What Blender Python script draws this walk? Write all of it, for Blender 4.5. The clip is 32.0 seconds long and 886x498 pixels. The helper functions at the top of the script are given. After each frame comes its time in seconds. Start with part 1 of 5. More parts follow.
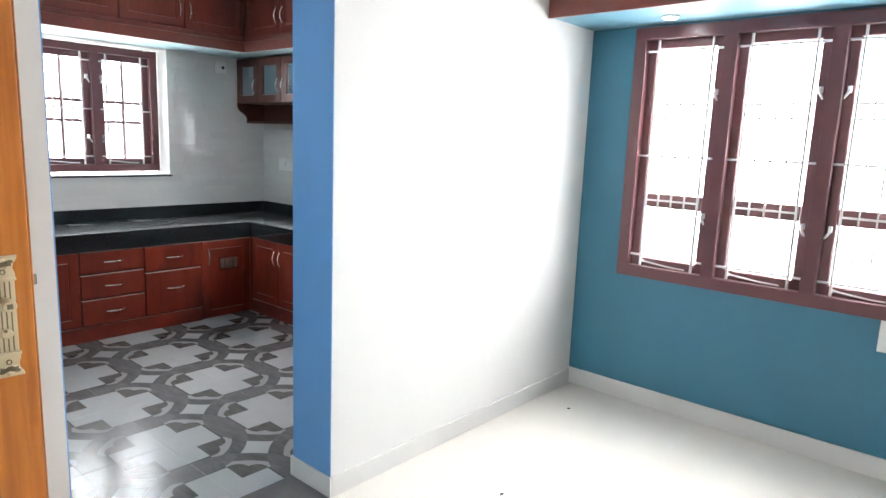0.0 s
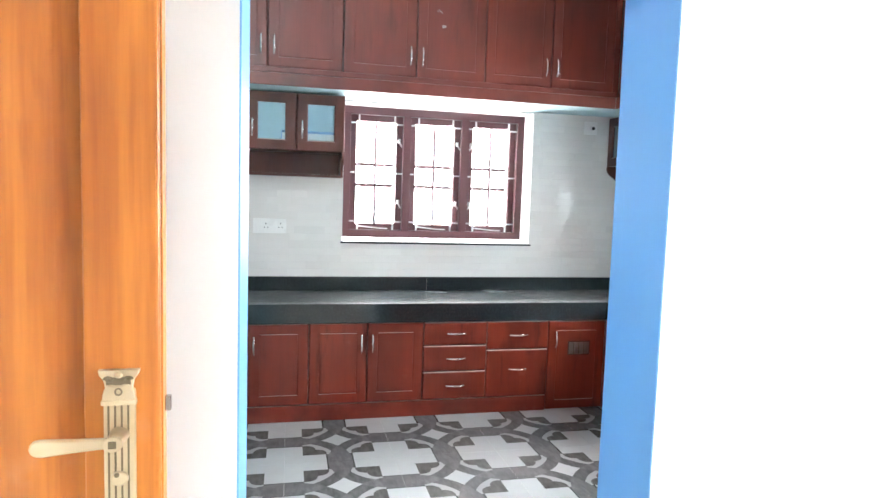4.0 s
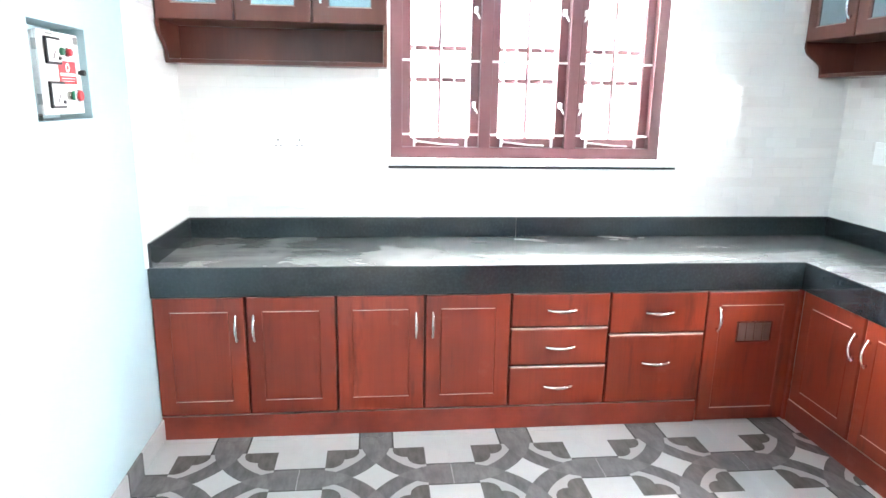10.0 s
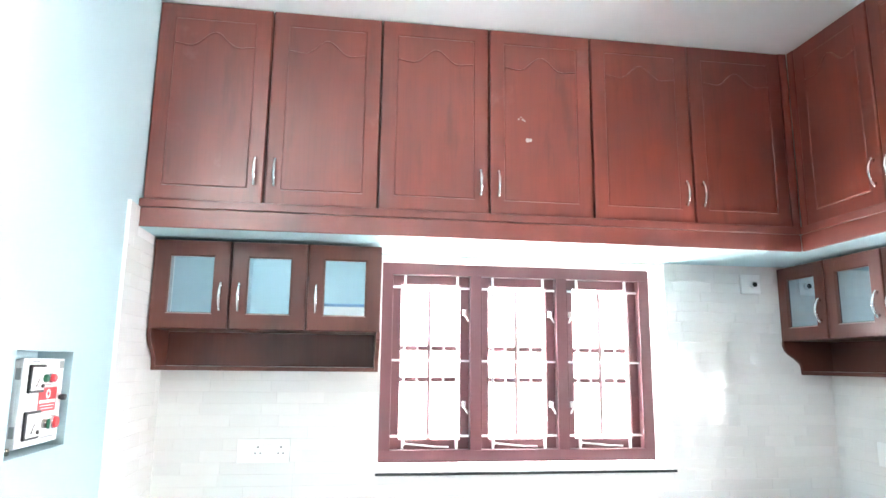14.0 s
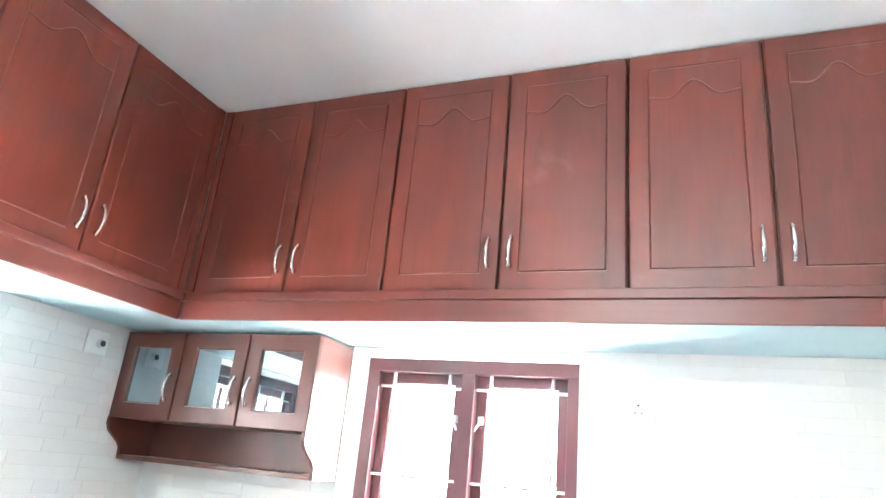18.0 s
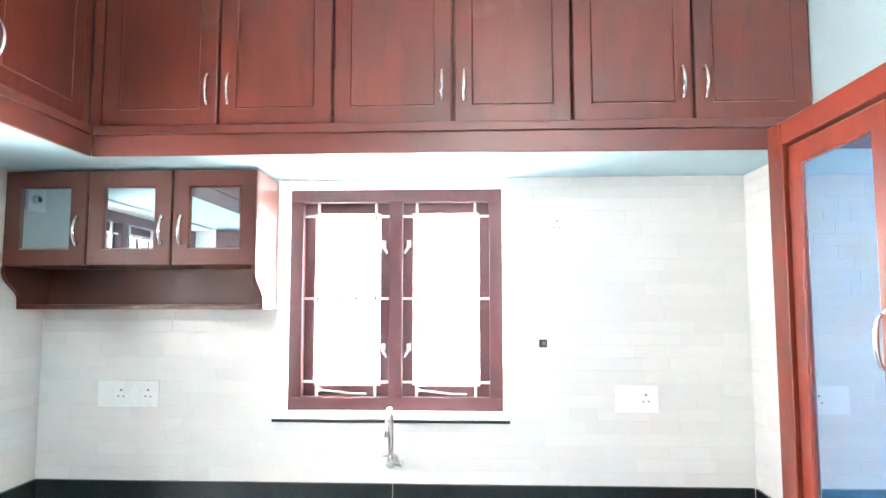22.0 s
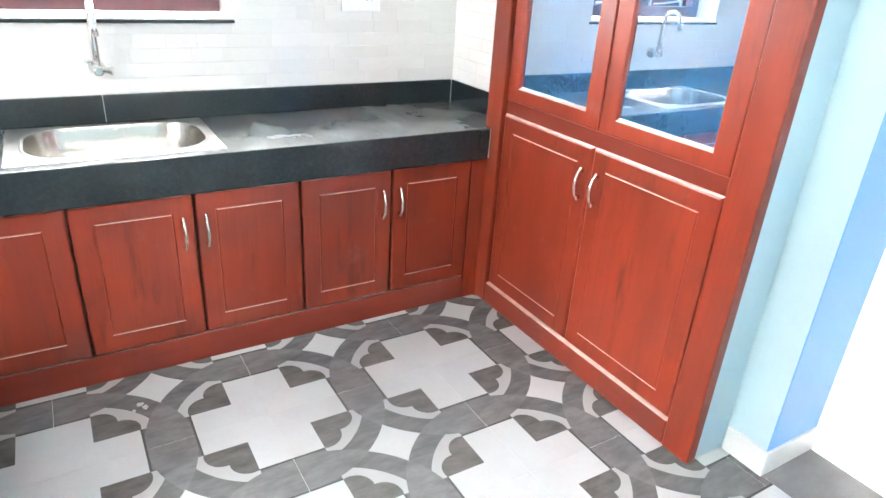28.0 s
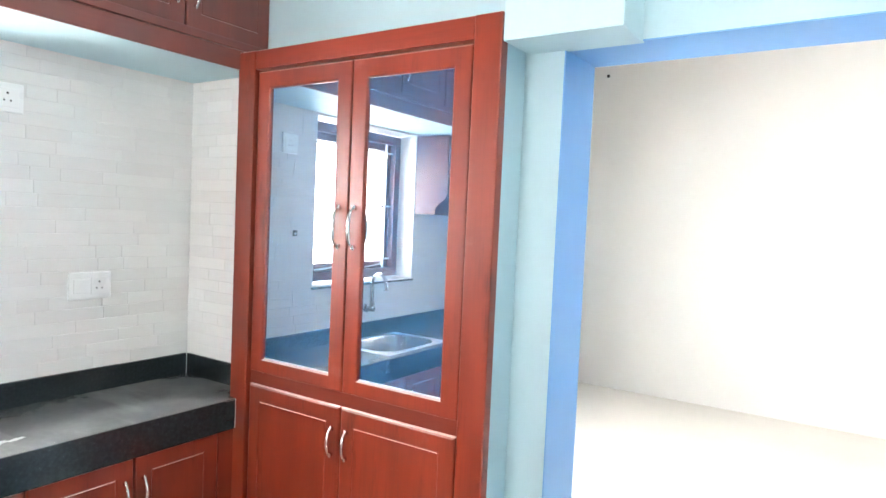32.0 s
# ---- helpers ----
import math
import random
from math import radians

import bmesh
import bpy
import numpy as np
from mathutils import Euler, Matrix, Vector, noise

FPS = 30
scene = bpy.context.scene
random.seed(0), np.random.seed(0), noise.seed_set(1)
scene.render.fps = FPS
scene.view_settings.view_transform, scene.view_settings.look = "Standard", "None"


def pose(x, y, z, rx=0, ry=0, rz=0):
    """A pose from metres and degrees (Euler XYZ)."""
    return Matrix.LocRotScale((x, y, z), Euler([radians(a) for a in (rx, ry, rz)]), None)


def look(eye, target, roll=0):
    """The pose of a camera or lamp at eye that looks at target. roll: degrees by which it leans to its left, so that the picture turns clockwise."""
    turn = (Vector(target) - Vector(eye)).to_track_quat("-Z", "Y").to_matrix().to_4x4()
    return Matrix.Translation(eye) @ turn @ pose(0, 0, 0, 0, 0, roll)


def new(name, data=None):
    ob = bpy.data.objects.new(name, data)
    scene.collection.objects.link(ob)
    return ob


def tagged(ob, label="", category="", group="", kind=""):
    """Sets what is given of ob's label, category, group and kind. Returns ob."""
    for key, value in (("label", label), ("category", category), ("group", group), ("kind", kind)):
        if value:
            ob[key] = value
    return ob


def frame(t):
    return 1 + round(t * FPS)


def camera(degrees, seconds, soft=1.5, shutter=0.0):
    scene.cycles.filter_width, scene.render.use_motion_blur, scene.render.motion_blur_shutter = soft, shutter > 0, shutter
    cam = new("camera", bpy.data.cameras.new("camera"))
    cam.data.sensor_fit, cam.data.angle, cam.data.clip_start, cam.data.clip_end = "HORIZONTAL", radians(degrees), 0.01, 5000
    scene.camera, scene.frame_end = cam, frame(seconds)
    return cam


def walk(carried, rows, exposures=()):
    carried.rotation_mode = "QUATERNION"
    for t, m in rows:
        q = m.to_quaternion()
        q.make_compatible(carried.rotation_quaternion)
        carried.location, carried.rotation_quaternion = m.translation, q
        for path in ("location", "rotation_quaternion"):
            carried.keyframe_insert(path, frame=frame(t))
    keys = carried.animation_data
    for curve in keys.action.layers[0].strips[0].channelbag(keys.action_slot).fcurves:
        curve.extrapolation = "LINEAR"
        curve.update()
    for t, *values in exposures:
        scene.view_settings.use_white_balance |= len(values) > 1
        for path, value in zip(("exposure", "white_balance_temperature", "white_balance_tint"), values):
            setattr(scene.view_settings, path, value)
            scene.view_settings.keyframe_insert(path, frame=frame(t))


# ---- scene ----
cam = camera(69.5, 32.0)
PATH = [
    (0, (0.602, 0.445, 1.482), (-0.699, 1.927, 1.146), 2.2),
    (0.5, (0.576, 0.503, 1.483), (-0.877, 1.849, 1.207), 2.1),
    (1, (0.537, 0.585, 1.498), (-1.028, 1.806, 1.252), 1.4),
    (1.5, (0.488, 0.689, 1.5), (-1.221, 1.709, 1.302), 0.7),
    (2, (0.451, 0.801, 1.503), (-1.362, 1.632, 1.359), 2.3),
    (2.5, (0.349, 0.889, 1.495), (-1.518, 1.597, 1.385), 1.9),
    (3, (0.232, 0.953, 1.509), (-1.652, 1.618, 1.413), 1.1),
    (3.5, (0.106, 1.032, 1.498), (-1.81, 1.594, 1.38), 1.0),
    (4, (0.005, 1.135, 1.489), (-1.931, 1.603, 1.313), 2.0),
    (4.5, (-0.105, 1.192, 1.466), (-2.049, 1.595, 1.218), 1.6),
    (6.5, (-0.639, 1.357, 1.404), (-2.567, 1.627, 0.945), 1.2),
    (7, (-0.795, 1.362, 1.391), (-2.705, 1.617, 0.854), 1.8),
    (7.5, (-0.945, 1.349, 1.382), (-2.834, 1.622, 0.784), 1.7),
    (8, (-1.074, 1.396, 1.374), (-2.954, 1.648, 0.741), 1.5),
    (8.5, (-1.188, 1.441, 1.37), (-3.077, 1.624, 0.738), 1.5),
    (9, (-1.304, 1.44, 1.372), (-3.193, 1.62, 0.741), 2.0),
    (9.5, (-1.428, 1.423, 1.409), (-3.338, 1.632, 0.854), 1.8),
    (10, (-1.494, 1.438, 1.439), (-3.43, 1.641, 0.977), 1.0),
    (10.5, (-1.541, 1.485, 1.482), (-3.502, 1.637, 1.115), 1.0),
    (11, (-1.54, 1.499, 1.482), (-3.52, 1.635, 1.233), 1.7),
    (11.5, (-1.544, 1.479, 1.517), (-3.532, 1.628, 1.36), 0.9),
    (12, (-1.548, 1.477, 1.552), (-3.542, 1.624, 1.498), 0.9),
    (12.3, (-1.562, 1.458, 1.565), (-3.556, 1.613, 1.569), 1.3),
    (12.5, (-1.561, 1.442, 1.573), (-3.554, 1.595, 1.629), 1.7),
    (13, (-1.575, 1.407, 1.602), (-3.563, 1.571, 1.746), 1.1),
    (13.5, (-1.573, 1.378, 1.611), (-3.547, 1.561, 1.879), 0.8),
    (15.5, (-1.765, 1.335, 1.572), (-3.565, 2.037, 2.086), 3.9),
    (16, (-1.865, 1.386, 1.601), (-3.556, 2.313, 2.129), 5.7),
    (16.5, (-1.99, 1.35, 1.591), (-3.425, 2.611, 2.184), 4.3),
    (17, (-2.099, 1.346, 1.618), (-3.297, 2.827, 2.227), 5.9),
    (17.5, (-2.177, 1.388, 1.631), (-3.14, 3.011, 2.293), 5.8),
    (18, (-2.231, 1.411, 1.65), (-2.96, 3.156, 2.302), 5.7),
    (18.5, (-2.333, 1.399, 1.647), (-2.744, 3.24, 2.31), 2.8),
    (19, (-2.409, 1.366, 1.641), (-2.659, 3.259, 2.237), 2.9),
    (19.5, (-2.424, 1.316, 1.627), (-2.627, 3.234, 2.154), 2.6),
    (20, (-2.467, 1.234, 1.596), (-2.627, 3.176, 2.045), 1.3),
    (20.5, (-2.543, 1.184, 1.607), (-2.659, 3.153, 1.941), 1.1),
    (21, (-2.67, 1.157, 1.603), (-2.756, 3.132, 1.902), 0.7),
    (21.5, (-2.761, 1.143, 1.591), (-2.861, 3.124, 1.852), 0.3),
    (22, (-2.779, 1.155, 1.589), (-2.87, 3.145, 1.759), -0.0),
    (22.5, (-2.746, 1.15, 1.576), (-2.894, 3.144, 1.63), -1.1),
    (23, (-2.752, 1.123, 1.553), (-2.91, 3.117, 1.553), -1.3),
    (23.5, (-2.84, 1.135, 1.536), (-2.933, 3.132, 1.483), -0.4),
    (24, (-2.907, 1.183, 1.513), (-2.887, 3.174, 1.326), -0.0),
    (24.5, (-2.954, 1.216, 1.468), (-2.88, 3.189, 1.153), 0.1),
    (26.5, (-3.084, 1.253, 1.4), (-2.791, 3.066, 0.607), 2.2),
    (27, (-3.105, 1.231, 1.37), (-2.541, 2.969, 0.558), 3.7),
    (27.5, (-3.172, 1.218, 1.377), (-2.404, 2.881, 0.574), 3.8),
    (28, (-3.248, 1.257, 1.381), (-2.283, 2.795, 0.544), 3.7),
    (28.5, (-3.298, 1.272, 1.387), (-2.169, 2.687, 0.538), 2.1),
    (29, (-3.346, 1.205, 1.426), (-2.068, 2.563, 0.703), 2.1),
    (29.5, (-3.387, 1.175, 1.477), (-1.99, 2.477, 0.884), 1.7),
    (30, (-3.426, 1.164, 1.518), (-1.925, 2.411, 1.076), 1.5),
    (30.5, (-3.441, 1.174, 1.541), (-1.902, 2.403, 1.193), 2.0),
    (31, (-3.483, 1.167, 1.546), (-1.903, 2.368, 1.301), 2.2),
    (31.5, (-3.485, 1.161, 1.545), (-1.887, 2.355, 1.394), 2.0),
    (32, (-3.494, 1.173, 1.541), (-1.827, 2.275, 1.447), 2.5),
]
EXPOSURES = [(0, -0.50, 6280, 10), (2, -0.05, 6280, 10), (3, 0.20, 6270, 10), (4, 0.46, 6250, 10), (4.5, 0.58, 6200, 10), (6.5, 1.22, 5950, 10), (9, 1.40, 6250, 10), (10, 1.42, 6270, 10), (12, 1.16, 6320, 10), (13.5, 1.14, 6340, 10), (15.5, 1.36, 6370, 10), (17, 1.36, 6370, 10), (18, 1.26, 6450, 10), (19, 1.1, 6500, 10), (22, 1.06, 6520, 10), (24, 0.84, 6500, 10), (25.5, 0.96, 6480, 10), (27, 1.0, 6460, 10), (28, 1.02, 6450, 10), (29.5, 1.02, 6480, 10), (31, 0.86, 6500, 10), (32, 0.48, 6520, 10)]
walk(cam, [(t, look(eye, target, roll)) for t, eye, target, roll in PATH], EXPOSURES)

# ---------- light ----------
world = bpy.data.worlds.new("overcast_sky")
scene.world = world
world.use_nodes = True
wt = world.node_tree
sky = wt.nodes.new("ShaderNodeTexSky")
sky.sky_type, sky.sun_disc = "NISHITA", False
sky.sun_elevation, sky.sun_rotation = radians(58), radians(25)
wt.links.new(sky.outputs[0], wt.nodes["Background"].inputs[0])
wt.nodes["Background"].inputs[1].default_value = 0.12
sun = new("sun", bpy.data.lights.new("sun", "SUN"))
sun.data.energy, sun.data.angle, sun.data.color = 0.8, radians(20), (1.0, 0.97, 0.92)
sun.matrix_world = look((0, 20, 30), (-4, 0, 0))

# ---------- plan, in metres ----------
XA, YB, YC = -4.615, 3.82, 0.527          # hob wall, sink wall, starter wall
XK, XD = -1.592, -1.335                   # kitchen and hall faces of the wall between
YT, XR, YS = 3.906, 2.45, -0.02           # teal wall, far hall wall, wall behind the open door
CEIL, LINTEL = 3.086, 2.091
J0, J1 = 1.039, 1.998                      # the opening's two jambs
LOFT = 2.118                              # underside of the lofts
TOP, UPSTAND, DOORTOP, PLINTH = 0.762, 0.861, 0.636, 0.106
PX, PY0, PY1, PTOP = -1.757, 2.132, 3.352, 2.181   # tall cupboard


def window_light(name, m, w, h, watts):
    ob = new(name, bpy.data.lights.new(name, "AREA"))
    ob.data.shape, ob.data.size, ob.data.size_y = "RECTANGLE", w, h
    ob.data.energy, ob.data.color = watts, (1.0, 0.985, 0.965)
    ob.matrix_world = m
    return ob


# the sky above and the bright ground below each window
window_light("daylight", pose(XA - 0.70, 2.22, 2.05, 46, 0, -90), 1.5, 0.9, 168)
window_light("daylight", pose(XA - 0.70, 2.22, 1.12, 150, 0, -90), 1.5, 0.9, 118)
window_light("daylight", pose(-3.11, YB + 0.32, 1.62, 90, 0, 180), 1.0, 1.1, 84)
window_light("daylight", pose(-0.31, YT + 0.34, 1.56, 62, 0, 180), 1.75, 1.40, 385)


# ---------- materials ----------
class Nodes:
    """A short way to write node trees."""

    def __init__(self, name):
        self.mat = bpy.data.materials.new(name)
        self.mat.use_nodes = True
        self.tree = self.mat.node_tree
        self.bsdf = self.tree.nodes["Principled BSDF"]

    def put(self, kind, ins=None, operation=""):
        node = self.tree.nodes.new(kind)
        if operation:
            node.operation = operation
        for k, v in (ins or {}).items():
            self.feed(node.inputs[k], v)
        return node

    def feed(self, socket, v):
        if isinstance(v, bpy.types.NodeSocket):
            self.tree.links.new(v, socket)
        elif isinstance(v, (tuple, list)) and len(v) == 3 and socket.type == "RGBA":
            socket.default_value = (*v, 1)
        else:
            socket.default_value = v

    def m(self, op, a, b=0.0, c=0.0):
        return self.put("ShaderNodeMath", {0: a, 1: b, 2: c}, operation=op).outputs[0]

    def mix(self, f, a, b, blend="MIX"):
        node = self.tree.nodes.new("ShaderNodeMix")
        node.data_type, node.blend_type = "RGBA", blend
        self.feed(node.inputs[0], f), self.feed(node.inputs[6], a), self.feed(node.inputs[7], b)
        return node.outputs[2]

    def noise(self, scale, detail=4.0, stretch=(1, 1, 1), rough=0.55, shift=None):
        co = self.put("ShaderNodeTexCoord").outputs["Object"]
        if shift is not None:
            co = self.put("ShaderNodeVectorMath", {0: co, 1: shift}, operation="ADD").outputs[0]
        mp = self.put("ShaderNodeMapping", {"Vector": co, "Scale": stretch}).outputs[0]
        return self.put("ShaderNodeTexNoise", {"Vector": mp, "Scale": scale, "Detail": detail, "Roughness": rough}).outputs["Fac"]

    def ramp(self, f, stops):
        node = self.put("ShaderNodeValToRGB", {0: f})
        e = node.color_ramp.elements
        while len(e) < len(stops):
            e.new(0.5)
        for el, (p, c) in zip(e, stops):
            el.position, el.color = p, (*c, 1)
        return node.outputs[0]

    def bump(self, height, strength, dist=0.002):
        b = self.put("ShaderNodeBump", {"Height": height, "Strength": strength, "Distance": dist})
        self.tree.links.new(b.outputs[0], self.bsdf.inputs["Normal"])

    def done(self, color=None, rough=None, metal=None, **more):
        for key, v in (("Base Color", color), ("Roughness", rough), ("Metallic", metal), *((k.replace("_", " "), v) for k, v in more.items())):
            if v is not None:
                self.feed(self.bsdf.inputs[key], v)
        return self.mat


def random_shift(g, size):
    """A shift of the pattern that differs from piece to piece with its place."""
    at = g.put("ShaderNodeObjectInfo").outputs["Location"]
    return g.put("ShaderNodeVectorMath", {0: at, 1: (size, size * 0.7, size * 1.7)}, operation="MULTIPLY").outputs[0]


def wood(name, dark, mid, light, rough=0.3, along="z", coat=0.0, vary=0.16, figured=0.80, dusty=0.45, gloss=0.5, streaky=0.0, flamed=0.0):
    """Veneer: broad tone, smoky cathedral figure and fine pores that run along x or z."""
    g = Nodes(name)
    sh = random_shift(g, 31.0)

    def axes(across, down):
        return (across, across, down) if along == "z" else (down, across, across)

    broad = g.noise(1.1, 3, axes(3.0, 0.9), 0.5, sh)
    field = g.noise(1.0, 2, axes(3.4, 0.75), 0.5, sh)
    spots = g.noise(1.3, 3, axes(3.6, 1.0), 0.55, sh)
    pores = g.noise(34.0, 3, axes(3.0, 0.10), 0.6, sh)
    rings = g.m("ADD", 0.5, g.m("MULTIPLY", g.m("SINE", g.m("MULTIPLY", field, 26.0)), 0.5))
    mask = g.put("ShaderNodeMapRange", {0: spots, 1: 0.44, 2: 0.72, 3: 0.0, 4: figured}).outputs[0]
    c = g.mix(g.put("ShaderNodeMapRange", {0: broad, 1: 0.36, 2: 0.66}).outputs[0], mid, light)
    c = g.mix(g.m("MULTIPLY", mask, g.m("ADD", 0.70, g.m("MULTIPLY", rings, 0.30))), c, dark)
    c = g.mix(g.put("ShaderNodeMapRange", {0: pores, 1: 0.48, 2: 0.72, 3: 0.0, 4: 0.22}).outputs[0], c, dark)
    r = g.put("ShaderNodeObjectInfo").outputs["Random"]
    c = g.mix(g.m("MULTIPLY", r, vary), c, dark)
    if streaky:
        # long pale and dark streaks of solid timber
        bend = g.noise(1.0, 4, axes(16.0, 0.9), 0.6, sh)
        c = g.mix(g.put("ShaderNodeMapRange", {0: bend, 1: 0.50, 2: 0.68, 3: 0.0, 4: streaky}).outputs[0], c, tuple(v * 1.25 for v in light))
        c = g.mix(g.put("ShaderNodeMapRange", {0: bend, 1: 0.46, 2: 0.30, 3: 0.0, 4: streaky}).outputs[0], c, dark)
    if flamed:
        # a few ragged upright dark flames
        flame = g.noise(1.0, 5, axes(11.0, 1.9), 0.62, sh)
        c = g.mix(g.put("ShaderNodeMapRange", {0: flame, 1: 0.58, 2: 0.70, 3: 0.0, 4: flamed}).outputs[0], c, tuple(v * 0.8 for v in dark))
    # faint pale hand smudges
    smudge = g.noise(4.5, 5, (1, 1, 1), 0.62, sh)
    c = g.mix(g.put("ShaderNodeMapRange", {0: smudge, 1: 0.64, 2: 0.80, 3: 0.0, 4: 0.12}).outputs[0], c, (0.55, 0.42, 0.38))
    # fine pale dust lies on ledges that face upwards
    up = g.put("ShaderNodeSeparateXYZ", {0: g.put("ShaderNodeNewGeometry").outputs["Normal"]}).outputs[2]
    ledge = g.put("ShaderNodeMapRange", {0: up, 1: 0.25, 2: 0.7, 3: 0.0, 4: dusty}).outputs[0]
    c = g.mix(g.m("MULTIPLY", ledge, g.m("ADD", 0.45, g.noise(12, 4))), c, (0.62, 0.53, 0.49))
    ro = g.m("ADD", rough - 0.05, g.m("MULTIPLY", g.noise(6, 4), 0.12))
    return g.done(c, ro, Coat_Weight=coat, Coat_Roughness=0.13, Specular_IOR_Level=gloss)


def paint(name, color, rough=0.6, stain=0.05, bump=0.15):
    g = Nodes(name)
    n = g.noise(1.3, 5)
    fine = g.noise(55, 3)
    dark = tuple(v * (1 - stain * 2.2) for v in color)
    c = g.mix(g.put("ShaderNodeMapRange", {0: n, 1: 0.35, 2: 0.7, 3: 0.0, 4: 1.0}).outputs[0], color, dark)
    g.bump(fine, bump, 0.001)
    return g.done(c, g.m("ADD", rough - 0.06, g.m("MULTIPLY", n, 0.12)))


def metal(name, color, rough, grain=0.1):
    g = Nodes(name)
    n = g.noise(7, 2)
    return g.done(color, g.m("ADD", rough, g.m("MULTIPLY", n, grain)), 1.0)


MAHOGANY = wood("mahogany_laminate", (0.066, 0.0080, 0.0038), (0.182, 0.0218, 0.0092), (0.218, 0.0290, 0.0122), 0.325, figured=0.55, dusty=0.8, gloss=0.5, flamed=0.70)
MAHOGANY_FLAT = wood("mahogany_trim", (0.080, 0.0095, 0.0050), (0.180, 0.0235, 0.0120), (0.215, 0.031, 0.0165), 0.33, "x", dusty=0.8, gloss=0.5)
LOFT_WOOD = wood("brown_red_loft_laminate", (0.060, 0.0110, 0.0078), (0.154, 0.0258, 0.0150), (0.190, 0.0340, 0.0200), 0.325, figured=0.65, gloss=0.82, flamed=0.45)
LOFT_TRIM = wood("brown_red_loft_trim", (0.070, 0.0135, 0.0094), (0.145, 0.0275, 0.0185), (0.178, 0.0355, 0.0240), 0.33, "x", gloss=0.85)
WALNUT = wood("dark_cabinet_laminate", (0.042, 0.010, 0.0065), (0.082, 0.019, 0.012), (0.108, 0.028, 0.017), 0.325, gloss=0.5)
TEAK = wood("polished_teak", (0.200, 0.043, 0.0055), (0.375, 0.110, 0.0125), (0.500, 0.180, 0.0245), 0.34, "z", 0.0, 0.08, 0.45, 0.0, 0.45, 0.60, 0.45)
WINDOW_RED = paint("dark_red_window_enamel", (0.116, 0.042, 0.048), 0.32, 0.03, 0.06)
WHITE_METAL = paint("white_enamel", (0.80, 0.80, 0.80), 0.35, 0.03, 0.03)
WHITE_WALL = paint("white_wall_paint", (0.735, 0.73, 0.71), 0.62, 0.02)
SKY_WALL = paint("pale_blue_wall_paint", (0.425, 0.565, 0.60), 0.58, 0.02)
BLUE_WALL = paint("blue_reveal_paint", (0.135, 0.335, 0.63), 0.42, 0.03)
TEAL_WALL = paint("teal_wall_paint", (0.045, 0.177, 0.262), 0.50, 0.04)
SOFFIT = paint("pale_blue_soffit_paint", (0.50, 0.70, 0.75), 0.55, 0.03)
# SOFFIT's pale blue with shade in the colour, against the near window lamp
HALL_SOFFIT = paint("darkened_hall_soffit_paint", (0.13, 0.28, 0.36), 0.55, 0.03)
CEILING = paint("white_ceiling_paint", (0.86, 0.88, 0.88), 0.75, 0.03)
PLASTIC = paint("white_plastic", (0.82, 0.82, 0.81), 0.28, 0.01, 0.0)
GREY_PLASTIC = paint("grey_plastic", (0.35, 0.36, 0.36), 0.40, 0.03, 0.0)
BLACK_PLASTIC = paint("black_plastic", (0.015, 0.015, 0.017), 0.35, 0.03, 0.0)
RED_PLASTIC = paint("red_plastic", (0.55, 0.03, 0.04), 0.35, 0.03, 0.0)
GREEN_PLASTIC = paint("green_plastic", (0.02, 0.16, 0.09), 0.35, 0.03, 0.0)
GROUT = paint("cement_grout", (0.44, 0.435, 0.43), 0.85, 0.08)
CHROME = metal("chrome", (0.86, 0.85, 0.83), 0.15, 0.10)
STEEL = metal("brushed_steel", (0.46, 0.435, 0.405), 0.20, 0.05)
SATIN_STEEL = metal("satin_steel", (0.58, 0.565, 0.55), 0.34, 0.08)
BRASS = metal("antique_brass", (0.63, 0.53, 0.36), 0.36, 0.15)
DULL_STEEL = metal("dull_steel", (0.30, 0.27, 0.255), 0.36, 0.1)
BRASS_DARK = metal("tarnished_brass", (0.22, 0.18, 0.12), 0.4, 0.2)
CREAM_FLOOR = paint("cream_floor_tile", (0.76, 0.72, 0.66), 0.16, 0.03, 0.0)
PLASTER = paint("dried_plaster", (0.33, 0.33, 0.325), 0.85, 0.10)
SKIRTING = paint("pale_skirting_tile", (0.74, 0.73, 0.71), 0.25, 0.05, 0.0)
MARBLE = paint("white_marble", (0.80, 0.79, 0.77), 0.25, 0.03, 0.0)


